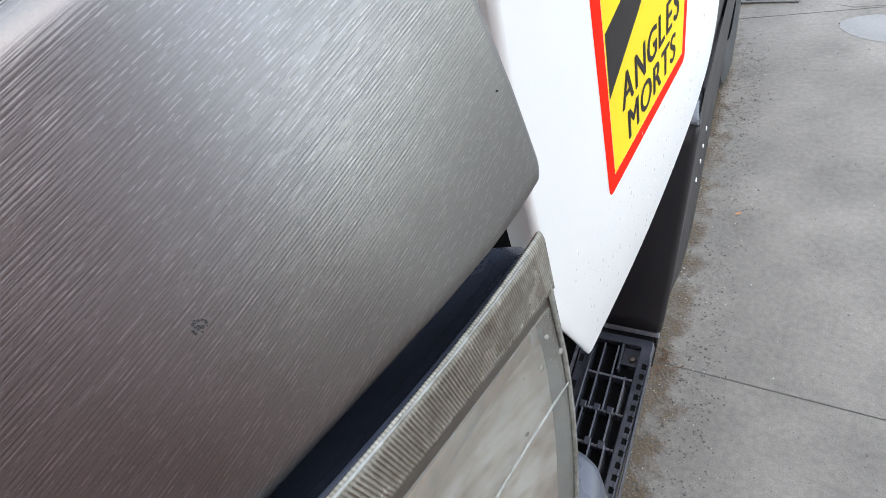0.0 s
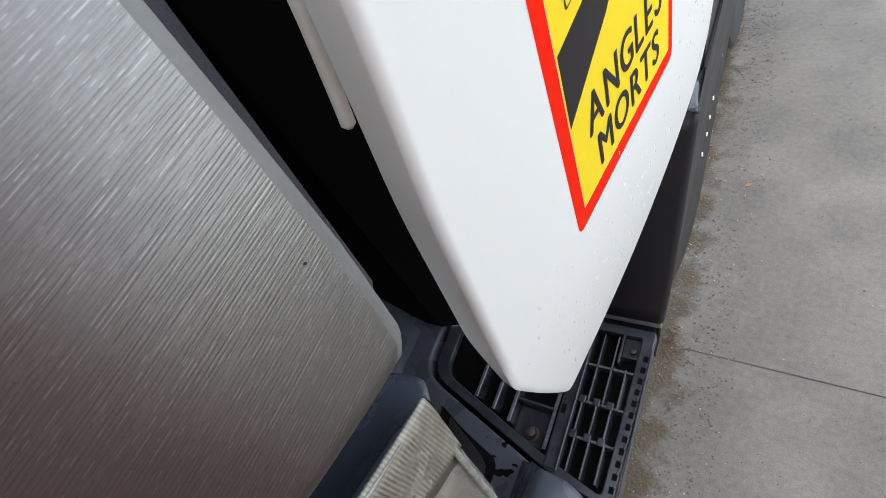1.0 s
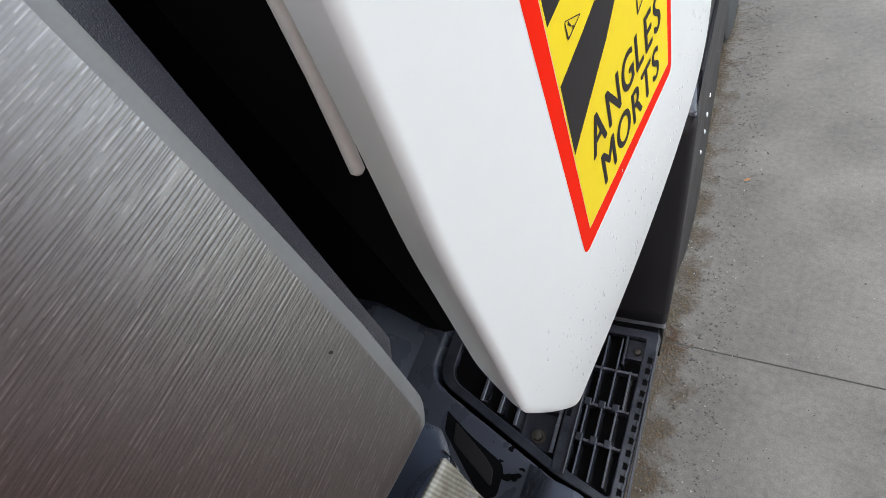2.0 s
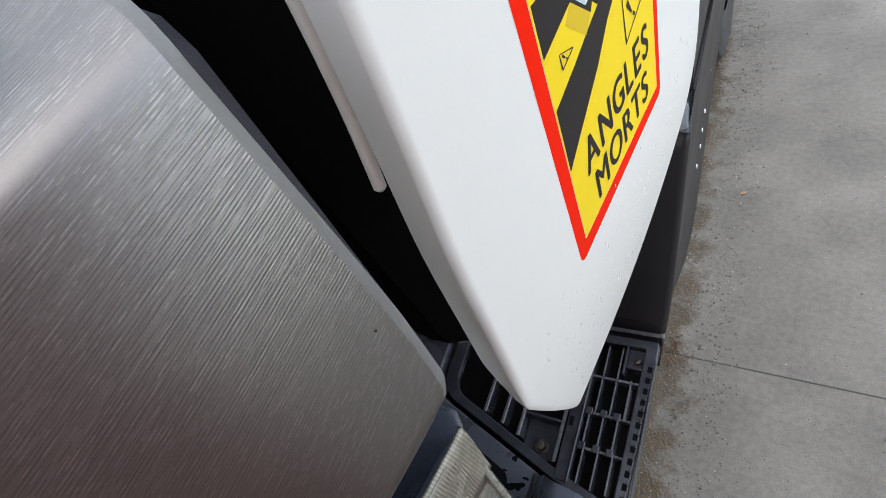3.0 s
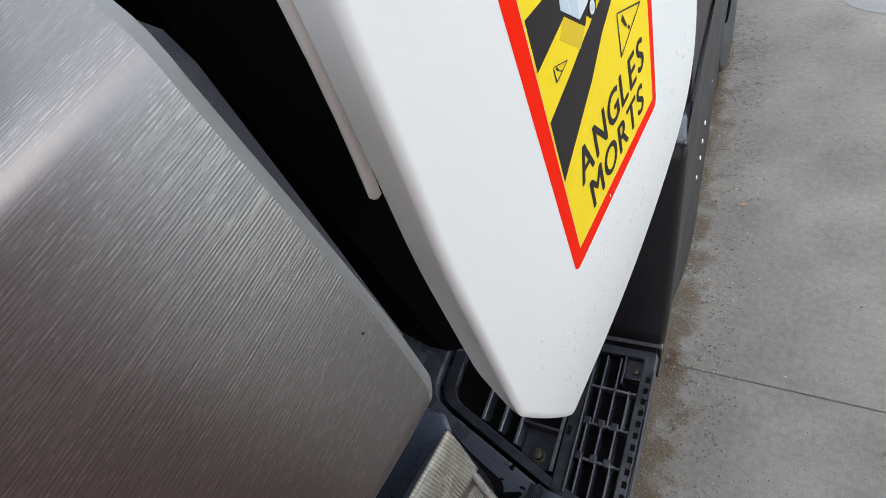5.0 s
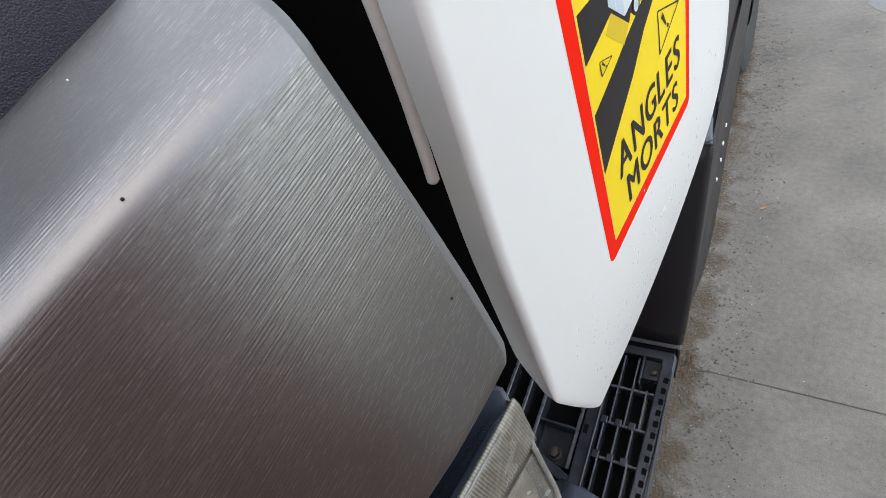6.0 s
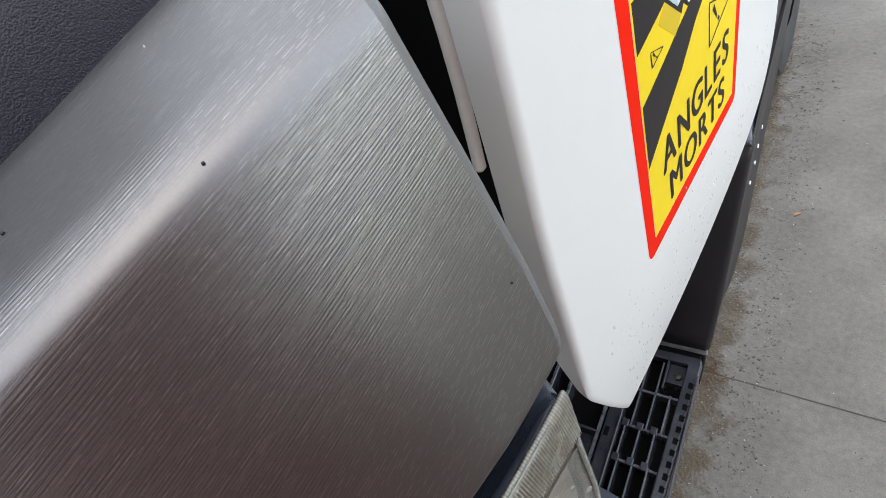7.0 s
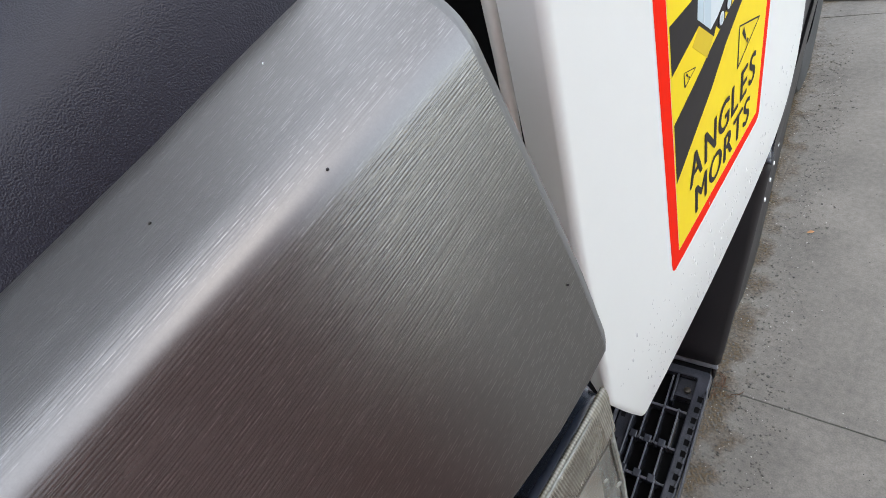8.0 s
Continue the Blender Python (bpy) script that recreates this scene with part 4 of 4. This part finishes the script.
# a near-black sheet added to hide the ground through the gaps
part("under_floor", slab(bmesh.new(), [(-0.232, 0.64), (-0.240, 0.06), (-1.0, 0.06), (-1.0, 0.62)], 0.33, 0.36, TA), void_mat, lorry, "near-black sheet added to close the underside", smooth=0)
# the shade under the grating is put into the tray's near-black colour
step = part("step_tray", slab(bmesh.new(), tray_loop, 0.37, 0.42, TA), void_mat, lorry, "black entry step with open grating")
part("step_frame", ring(bmesh.new(), step_loop, inner_loop, 0.440, ST_Z, TA), grate_plastic, step, bevel=0.003)


def bar_mesh(name, length, w, h):
    """A moulded fin along y, its top at z = 0, slightly waisted and rounded on top."""
    bm = bmesh.new()
    prof = [(-w / 2 * 1.3, -h), (w / 2 * 1.3, -h), (w / 2, -0.002), (w / 2 * 0.6, 0), (-w / 2 * 0.6, 0), (-w / 2, -0.002)]
    rows = [[bm.verts.new((x, y, z)) for x, z in prof] for y in (0, length)]
    n = len(prof)
    for i in range(n):
        bm.faces.new((rows[0][i], rows[0][(i + 1) % n], rows[1][(i + 1) % n], rows[1][i]))
    bm.faces.new(rows[0][::-1]), bm.faces.new(rows[1])
    me = finish(name, bm, grate_plastic, 30)
    me.materials.append(fin_edge)          # paler tops: rubbed edges and their highlight, put into the colour
    for pl in me.polygons:
        if pl.center.z > -0.003 and abs(pl.normal.y) < 0.5:
            pl.material_index = 1
    return me


# outer grating: rows of fins between cross members
rows_a = [0.624, 0.545, 0.466, 0.394, 0.322]
for r in range(4):
    a1, a0 = rows_a[r], rows_a[r + 1]
    fin = bar_mesh("fin", a1 - a0 + (0.006 if r else -0.004), 0.0032, 0.034)
    shift = (0.0, 0.0, -0.010, -0.006)[r]
    for b in (-0.2285, -0.2565, -0.2850):
        if r == 0 and b > -0.24:
            continue
        piece("fin", fin, TA @ pose(b + shift, a0 - 0.003, ST_Z - 0.002), step)
cross = bar_mesh("cross_member", 0.092, 0.0055, 0.030)
for i, a in enumerate(rows_a[1:-1]):
    piece("cross_member", cross, TA @ pose(-0.304, a, ST_Z - 0.006 - 0.002 * i, 0, 0, -90) , step)
    if i:
        for b in (-0.2385, -0.2650, -0.2930):
            stub = box(bmesh.new(), b - 0.010, b + 0.004, a - 0.006, a + 0.010, ST_Z - 0.030, ST_Z - 0.001, TA)
            part("stub", stub, grate_plastic, step, bevel=0.002)
# corner pocket with its bolt
part("bolt_pocket", box(bmesh.new(), -0.2460, -0.2130, 0.5780, 0.6235, 0.425, 0.444, TA), grate_plastic, step, bevel=0.002)
part("pocket_wall", box(bmesh.new(), -0.2500, -0.2455, 0.560, 0.6240, 0.425, ST_Z - 0.001, TA), grate_plastic, step, bevel=0.001)
part("pocket_wall", box(bmesh.new(), -0.2460, -0.2130, 0.5745, 0.5785, 0.425, ST_Z - 0.002, TA), grate_plastic, step, bevel=0.001)
part("bolt", disc(bmesh.new(), 0.0075, 0.008, 6, TA @ pose(-0.2255, 0.596, 0.4435)), metal_mat, step, "dull zinc bolt head")
# toothed outer rail
for i in range(13):
    a = 0.585 - i * 0.0235
    k = 0.009 * (0.64 - a) / 0.36
    # near-black inlay, slightly proud, for the shade inside each slot
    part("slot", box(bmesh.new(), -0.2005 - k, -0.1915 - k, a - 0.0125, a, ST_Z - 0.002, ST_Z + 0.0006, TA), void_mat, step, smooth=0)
    part("tooth", box(bmesh.new(), -0.1935 - k, -0.1890 - k, a - 0.0030, a + 0.0085, ST_Z - 0.002, ST_Z + 0.004, TA), grate_plastic, step, bevel=0.001)
part("outer_lip", box(bmesh.new(), -0.1905, -0.1870, 0.300, 0.600, ST_Z - 0.02, ST_Z + 0.005, TA @ pose(-0.0, 0, 0, 0, 0, 0)), grate_plastic, step, bevel=0.001)
# rail between outer and inner grating
part("middle_rail", box(bmesh.new(), -0.3340, -0.3040, 0.318, 0.6245, 0.42, ST_Z + 0.002, TA), grate_plastic, step, bevel=0.004)
part("rail_rib", box(bmesh.new(), -0.3085, -0.3035, 0.318, 0.62, ST_Z, ST_Z + 0.010, TA), grate_plastic, step, bevel=0.002)
for a in (0.440, 0.505, 0.570):
    # flat near-black patches stand for the shade in the rail's slots
    part("rail_slot_shade", box(bmesh.new(), -0.3290, -0.3200, a - 0.013, a + 0.006, ST_Z, ST_Z + 0.0028, TA), void_mat, step, smooth=0)
# inner grating
for b, a0 in ((-0.5170, 0.410), (-0.4700, 0.395), (-0.4290, 0.380), (-0.3420, 0.350)):
    piece("inner_bar", bar_mesh("inner_bar", 0.622 - a0, 0.008, 0.045), TA @ pose(b, a0, ST_Z - 0.004), step)
part("bolt_pocket", box(bmesh.new(), -0.4250, -0.3460, 0.352, 0.4320, 0.40, 0.422, TA), grate_plastic, step, bevel=0.006)
part("pocket_wall", box(bmesh.new(), -0.4260, -0.3440, 0.4290, 0.4350, 0.41, ST_Z - 0.004, TA), grate_plastic, step, bevel=0.002)
part("washer", disc(bmesh.new(), 0.0155, 0.003, 24, TA @ pose(-0.383, 0.378, 0.4219), 0.9), metal_mat, step, "rusty washer")
part("bolt", disc(bmesh.new(), 0.0115, 0.012, 6, TA @ pose(-0.383, 0.378, 0.4245)), metal_mat, step, "dull zinc bolt head")
# near-black block added where ground would show through behind the step
part("step_filler", box(bmesh.new(), -0.60, -0.195, 0.632, 0.72, 0.36, 0.443, TA), void_mat, lorry, "near-black block added to fill the gap behind the step", smooth=0)
part("step_edge", box(bmesh.new(), -0.300, -0.182, 0.6570, 0.6650, 0.45, 0.488, TA), pale_plastic, lorry, "pale raised edge", bevel=0.003)

# dark deck and skirt ahead of the step
CREASE = [(0.665, 0.447), (0.80, 0.452), (1.00, 0.475), (1.3, 0.50), (3.4, 0.50)]
HEM = [(0.665, 0.395), (0.82, 0.385), (0.96, 0.285), (1.10, 0.240), (1.20, 0.235), (1.35, 0.270), (1.55, 0.306), (1.75, 0.345), (1.95, 0.385), (2.15, 0.405), (3.4, 0.41)]


def skirt_point(u, v):
    a = 0.665 + u * 2.7
    top, hem = lerp(CREASE, a), lerp(HEM, a)
    r = 0.010
    if v < 0.5:
        return TA @ Vector((-0.187 - 0.006 * (0.5 - v), a, hem + (top - r - hem) * v * 2))
    if v < 0.7:
        q = (v - 0.5) / 0.2 * math.pi / 2
        return TA @ Vector((-0.187 - r * (1 - math.cos(q)), a, top - r + r * math.sin(q)))
    t = (v - 0.7) / 0.3
    return TA @ Vector((-0.197 - 0.45 * t, a, top + 0.02 * t))


part("side_skirt", grid(skirt_point, [i / 120 for i in range(121)], [0, 0.25, 0.5, 0.54, 0.58, 0.62, 0.66, 0.7, 0.8, 1.0]), black_plastic, lorry, "matt black plastic side skirt", smooth=50, solid=0.006)
for a, z in ((1.197, 0.399), (1.274, 0.397), (1.322, 0.413), (1.382, 0.427), (1.534, 0.452), (1.640, 0.488)):
    part("rivet_cap", disc(bmesh.new(), 0.0058, 0.003, 18, TA @ pose(-0.1868, a, z + 0.006, 0, 90, 0)), white_cap, lorry, "white plastic rivet cap")


# the riser from the lower to the upper step, its side, the upper tread and the wall over it
def riser_edge(t):
    """The outer front edge of the riser: t runs 0 to 1 up from the lower step."""
    return (-0.181 + 0.053 * t ** 0.9, 0.656 + 0.072 * t + 0.010 * math.sin(math.pi * t), 0.480 + 0.495 * t)


def riser_point(u, v):
    b, a, z = riser_edge(v)
    r = 0.008
    if u < 0.3:
        q = u / 0.3 * math.pi / 2
        return TA @ Vector((b - r * (1 - math.sin(math.pi / 2 - q)), a + r * (1 - math.sin(q)), z))
    return TA @ Vector((b - r - 0.47 * (u - 0.3) / 0.7, a + 0.004 * (u - 0.3), z))


def sill_point(u, v):
    b, a, z = riser_edge(v)
    return TA @ Vector((b, a + 0.008 + 1.9 * u, z))


part("riser", grid(riser_point, [0, 0.06, 0.12, 0.18, 0.24, 0.3, 0.5, 1.0], [i / 12 for i in range(13)]), black_plastic, lorry, "smooth black plastic riser between the steps", smooth=50, solid=0.004)
part("sill", grid(sill_point, [0, 0.2, 0.6, 1.0], [i / 12 for i in range(13)]), black_plastic, lorry, "black plastic cab sill", smooth=50)


def tread_point(u, v):
    a = 0.722 + 0.100 * v
    drop = 0.007 * max(0.0, 1 - v / 0.12) ** 2 + 0.006 * max(0.0, 1 - u / 0.05) ** 2
    return TA @ Vector((-0.1255 - 0.40 * u - 0.006 * v, a, 0.982 - 0.012 * v - drop))


part("upper_tread", grid(tread_point, [0, 0.0125, 0.025, 0.0375, 0.05, 0.3, 1.0], [0, 0.03, 0.06, 0.09, 0.12, 0.5, 1.0]), grate_plastic, lorry, "worn grey upper step tread", smooth=60, solid=0.004)


def upper_point(u, v):
    if u < 0.3:
        return TA @ Vector((-0.50 + 0.366 * u / 0.3 + 0.020 * v, 0.818 + 0.03 * v, 0.965 + 0.30 * v))
    return TA @ Vector((-0.134 + 0.020 * v, 0.818 + 0.03 * v + 1.8 * (u - 0.3) / 0.7, 0.965 + 0.30 * v))


part("upper_wall", grid(upper_point, [0, 0.15, 0.29, 0.3, 0.32, 0.6, 1.0], [0, 0.5, 1.0]), black_plastic, lorry, "black plastic cab side over the upper step", smooth=40)


def tyre_mesh(m):
    bm = bmesh.new()
    k = 72
    prof = [(0.30, -0.14), (0.36, -0.148), (0.44, -0.15), (0.47, -0.142), (0.485, -0.12), (0.485, 0.12), (0.47, 0.142), (0.44, 0.15), (0.36, 0.148), (0.30, 0.14)]
    rows = []
    for i in range(k):
        t = 2 * math.pi * i / k
        rr = 0.008 if i % 2 else 0.0
        rows.append([bm.verts.new(m @ Vector((w, (r - (rr if r > 0.46 else 0)) * math.cos(t), (r - (rr if r > 0.46 else 0)) * math.sin(t)))) for r, w in prof])
    for i in range(k):
        r0, r1 = rows[i], rows[(i + 1) % k]
        for q in range(len(prof) - 1):
            bm.faces.new((r0[q], r0[q + 1], r1[q + 1], r1[q]))
    return bm


wheel = part("wheel", tyre_mesh(TA @ pose(-0.348, 2.34, 0.485)), rubber, lorry, "black rubber tyre under the wheel arch", smooth=30)
rim = bmesh.new()
disc(rim, 0.30, 0.10, 40, TA @ pose(-0.348, 2.34, 0.485, 0, 90, 0))
part("rim", rim, metal_mat, wheel, "dull steel wheel rim")

# near-black liner sheets added to close the gap, its shade put into their colour
def wall_between(b0, a0, b1, a1, z0, z1, th=0.02):
    d = Vector((b1 - b0, a1 - a0)).normalized()
    n = Vector((-d.y, d.x)) * th
    lp = [(b0, a0), (b1, a1), (b1 + n.x, a1 + n.y), (b0 + n.x, a0 + n.y)]
    return slab(bmesh.new(), lp, z0, z1, TA)


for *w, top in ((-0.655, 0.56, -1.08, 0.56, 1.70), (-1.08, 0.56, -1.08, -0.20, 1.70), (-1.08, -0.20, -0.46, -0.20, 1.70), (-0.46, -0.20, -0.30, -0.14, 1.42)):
    part("liner", wall_between(*w, 0.32, top), void_mat, lorry, "near-black liner added to close the unlit gap", smooth=0)
part("liner", wall_between(-0.36, 1.25, -0.36, 0.66, 0.70, 1.70), void_mat, lorry, "near-black liner added to close the unlit gap", smooth=0)
part("liner", wall_between(-0.36, 0.66, -0.665, 0.555, 0.48, 1.70), void_mat, lorry, "near-black liner added to close the unlit gap", smooth=0)
part("liner", slab(bmesh.new(), [(-0.46, 1.30), (-1.10, 1.30), (-1.10, -0.22), (-0.46, -0.22)], 1.70, 1.73, TA), void_mat, lorry, "near-black liner added to close the unlit gap", smooth=0)

# ---- drain, grit, leaf and weed on the yard ----
drain = tagged(new("drain_grate"), "small cast iron drain grate set in the concrete", "drain")
drain.location = (-0.48, 2.93, 0.0)
TD = Matrix.Translation((-0.485, 2.93, 0.0)) @ pose(0, 0, 0, 0, 0, -4)
fr = ring(bmesh.new(), [(-0.125, -0.105), (0.125, -0.105), (0.125, 0.105), (-0.125, 0.105)], [(-0.108, -0.088), (0.108, -0.088), (0.108, 0.088), (-0.108, 0.088)], 0.0005, 0.008, TD)


def under(ob, parent):
    ob.parent = parent
    ob.matrix_parent_inverse = Matrix.Translation(-Vector(parent.location))
    return ob


under(part("frame", fr, drain_mat, None, bevel=0.002), drain)
# a thin near-black sheet stands for the shaded depth under the slats
under(part("sump_shade", box(bmesh.new(), -0.108, 0.108, -0.088, 0.088, 0.0003, 0.0012, TD), void_mat, None, smooth=0), drain)
for i in range(7):
    under(part("slat", box(bmesh.new(), -0.108, 0.108, -0.078 + i * 0.0245, -0.068 + i * 0.0245, 0.001, 0.0065, TD), drain_mat, None, bevel=0.001), drain)


def stones(n, rng, place, size, mat, name):
    """Many small uneven stones in one mesh."""
    verts, faces = [], []
    base = [(1, 0, 0), (-1, 0, 0), (0, 1, 0), (0, -1, 0), (0, 0, 1), (0, 0, -1)]
    tri = [(0, 2, 4), (2, 1, 4), (1, 3, 4), (3, 0, 4), (2, 0, 5), (1, 2, 5), (3, 1, 5), (0, 3, 5)]
    for _ in range(n):
        x, y = place(rng)
        s = size(rng)
        k, t = len(verts), rng.random() * 6.28
        for bx, by, bz in base:
            jx, jy = bx * rng.uniform(0.7, 1.3), by * rng.uniform(0.6, 1.1)
            verts.append((x + s * (jx * math.cos(t) - jy * math.sin(t)), y + s * (jx * math.sin(t) + jy * math.cos(t)), s * 0.35 + s * bz * 0.6))
        faces += [tuple(k + i for i in f) for f in tri]
    me = bpy.data.meshes.new(name)
    me.from_pydata(verts, [], faces)
    me.materials.append(mat)
    return new(name, me)


rng = random.Random(5)


def along_lorry(r):
    a = r.uniform(0.1, 2.6)
    b = -0.25 + 0.19 * r.random() ** 1.3 + r.gauss(0, 0.012)
    p = TA @ Vector((b, a, 0))
    return p.x, p.y


def yard(r):
    return r.uniform(-0.7, 1.3), r.uniform(0.1, 3.6)


tagged(stones(3600, rng, along_lorry, lambda r: 0.0011 + 0.0034 * r.random() ** 4, grit_mat, "grit"), "dark grit and sand washed along the lorry", "grit", kind="stuff")
tagged(stones(700, rng, along_lorry, lambda r: 0.0009 + 0.002 * r.random() ** 3, pale_grit, "pale_grit"), "pale sand grains along the lorry", "grit", kind="stuff")
tagged(stones(650, rng, yard, lambda r: 0.0014 + 0.0036 * r.random() ** 4, grit_mat, "scattered_grit"), "small dark stones scattered on concrete", "grit", kind="stuff")
tagged(stones(160, rng, yard, lambda r: 0.0010 + 0.0022 * r.random() ** 3, pale_grit, "scattered_pale_grit"), "small pale stones scattered on concrete", "grit", kind="stuff")


def silt_edge(r):
    p = TA @ Vector((-0.115 + r.gauss(0, 0.045), r.uniform(0.15, 2.4), 0))
    return p.x, p.y


tagged(stones(420, rng, silt_edge, lambda r: 0.0020 + 0.0030 * r.random() ** 2, grit_mat, "pebbles"), "small dark wet pebbles at the edge of the silt", "pebbles", kind="stuff")


def dry_leaf(x, y, turn, s):
    m = Matrix.Translation((x, y, 0.003)) @ pose(0, 0, 0, 8, -6, turn)
    pts = [(-1, 0), (-0.55, 0.34), (0, 0.5), (0.5, 0.3), (1, 0.0), (0.5, -0.36), (0, -0.42), (-0.5, -0.3)]
    bm = bmesh.new()
    c = bm.verts.new(m @ Vector((0, 0, 0)))
    ring_v = [bm.verts.new(m @ Vector((px * s, py * s, s * 0.25 * abs(py) + s * 0.1 * px * px))) for px, py in pts]
    for i in range(len(ring_v)):
        bm.faces.new((c, ring_v[i], ring_v[(i + 1) % len(ring_v)]))
    return tagged(part("dry_leaf", bm, leaf_mat, None, smooth=0, solid=0.0006), "small curled orange-brown dry leaf on concrete", "leaf")


dry_leaf(-0.283, 1.430, 30, 0.011)

weed_bm = bmesh.new()
for i in range(16):
    p = Vector((-0.330 + rng.gauss(0, 0.014), 0.790 + rng.gauss(0, 0.014), 0.001))
    t = rng.random() * 6.28
    l = rng.uniform(0.015, 0.05)
    q = p + Vector((math.cos(t) * l * 0.5, math.sin(t) * l * 0.5, l * 0.16))
    e = p + Vector((math.cos(t + 0.5) * l, math.sin(t + 0.5) * l, l * 0.06))
    tube(weed_bm, [p, q, e], 0.0015, 5)
tagged(part("dry_weed", weed_bm, weed_mat, None), "dead brown weed growing from the concrete joint", "weed", kind="stuff")

# ---- rain drops on the white panel ----
bm = bmesh.new()
for i in range(380):
    y, z = rng.uniform(0.235, 0.62), rng.uniform(1.04, 1.21)
    if z < 1.06 + max(0, y - 0.45) * 0.62 or (y < 0.27 and z < 1.16):
        continue
    s = 0.0005 + 0.0009 * rng.random() ** 3
    m = Matrix.Translation((panel_x(y, z) - 0.0001, y, z)) @ pose(0, 0, 0, 0, 90, 0) @ Matrix.Diagonal((2.0, 0.8, 1, 1))
    disc(bm, s, s * 0.35, 9, m, 0.5)
tagged(part("rain_drops", bm, water_mat, None), "white rain drops on the white panel", "water drops", kind="stuff")


# ---- damp marks ----
def blot(name, x, y, z, r, mat, m, parent, seed, k=18, label=""):
    """A thin wet film with an uneven outline."""
    rr = random.Random(seed)
    a1, a2 = rr.random() * 6.28, rr.random() * 6.28
    lp = []
    for i in range(k):
        t = 2 * math.pi * i / k
        q = r * (1 + 0.28 * math.sin(2 * t + a1) + 0.16 * math.sin(3 * t + a2) + 0.08 * rr.uniform(-1, 1))
        lp.append((x + q * math.cos(t), y + 0.7 * q * math.sin(t)))
    return part(name, slab(bmesh.new(), lp, z, z + 0.0006, m), mat, parent, label, smooth=0)


for k, (a, b, r) in enumerate(((0.330, -0.412, 0.007), (0.277, -0.406, 0.012), (0.283, -0.388, 0.010), (0.300, -0.379, 0.005), (0.302, -0.425, 0.004))):
    blot("wet_spot", b, a, 0.4745, r, void_mat, TA, lorry, k, label="dark wet spot")
crack = tube(bmesh.new(), [(-0.22, 2.79, 0.0), (-0.15, 2.755, 0.0), (-0.06, 2.76, 0.0), (0.05, 2.74, 0.0), (0.2, 2.75, 0.0), (0.5, 2.72, 0.0)], 0.0022, 5, 0.4)
tagged(part("crack", crack, joint_mat, None), "thin dark crack in the concrete", "crack", kind="structure")
tagged(blot("puddle", 0.02, 2.59, 0.0004, 0.17, puddle_mat, Matrix(), None, 4), "shallow puddle of rain on concrete", "puddle")
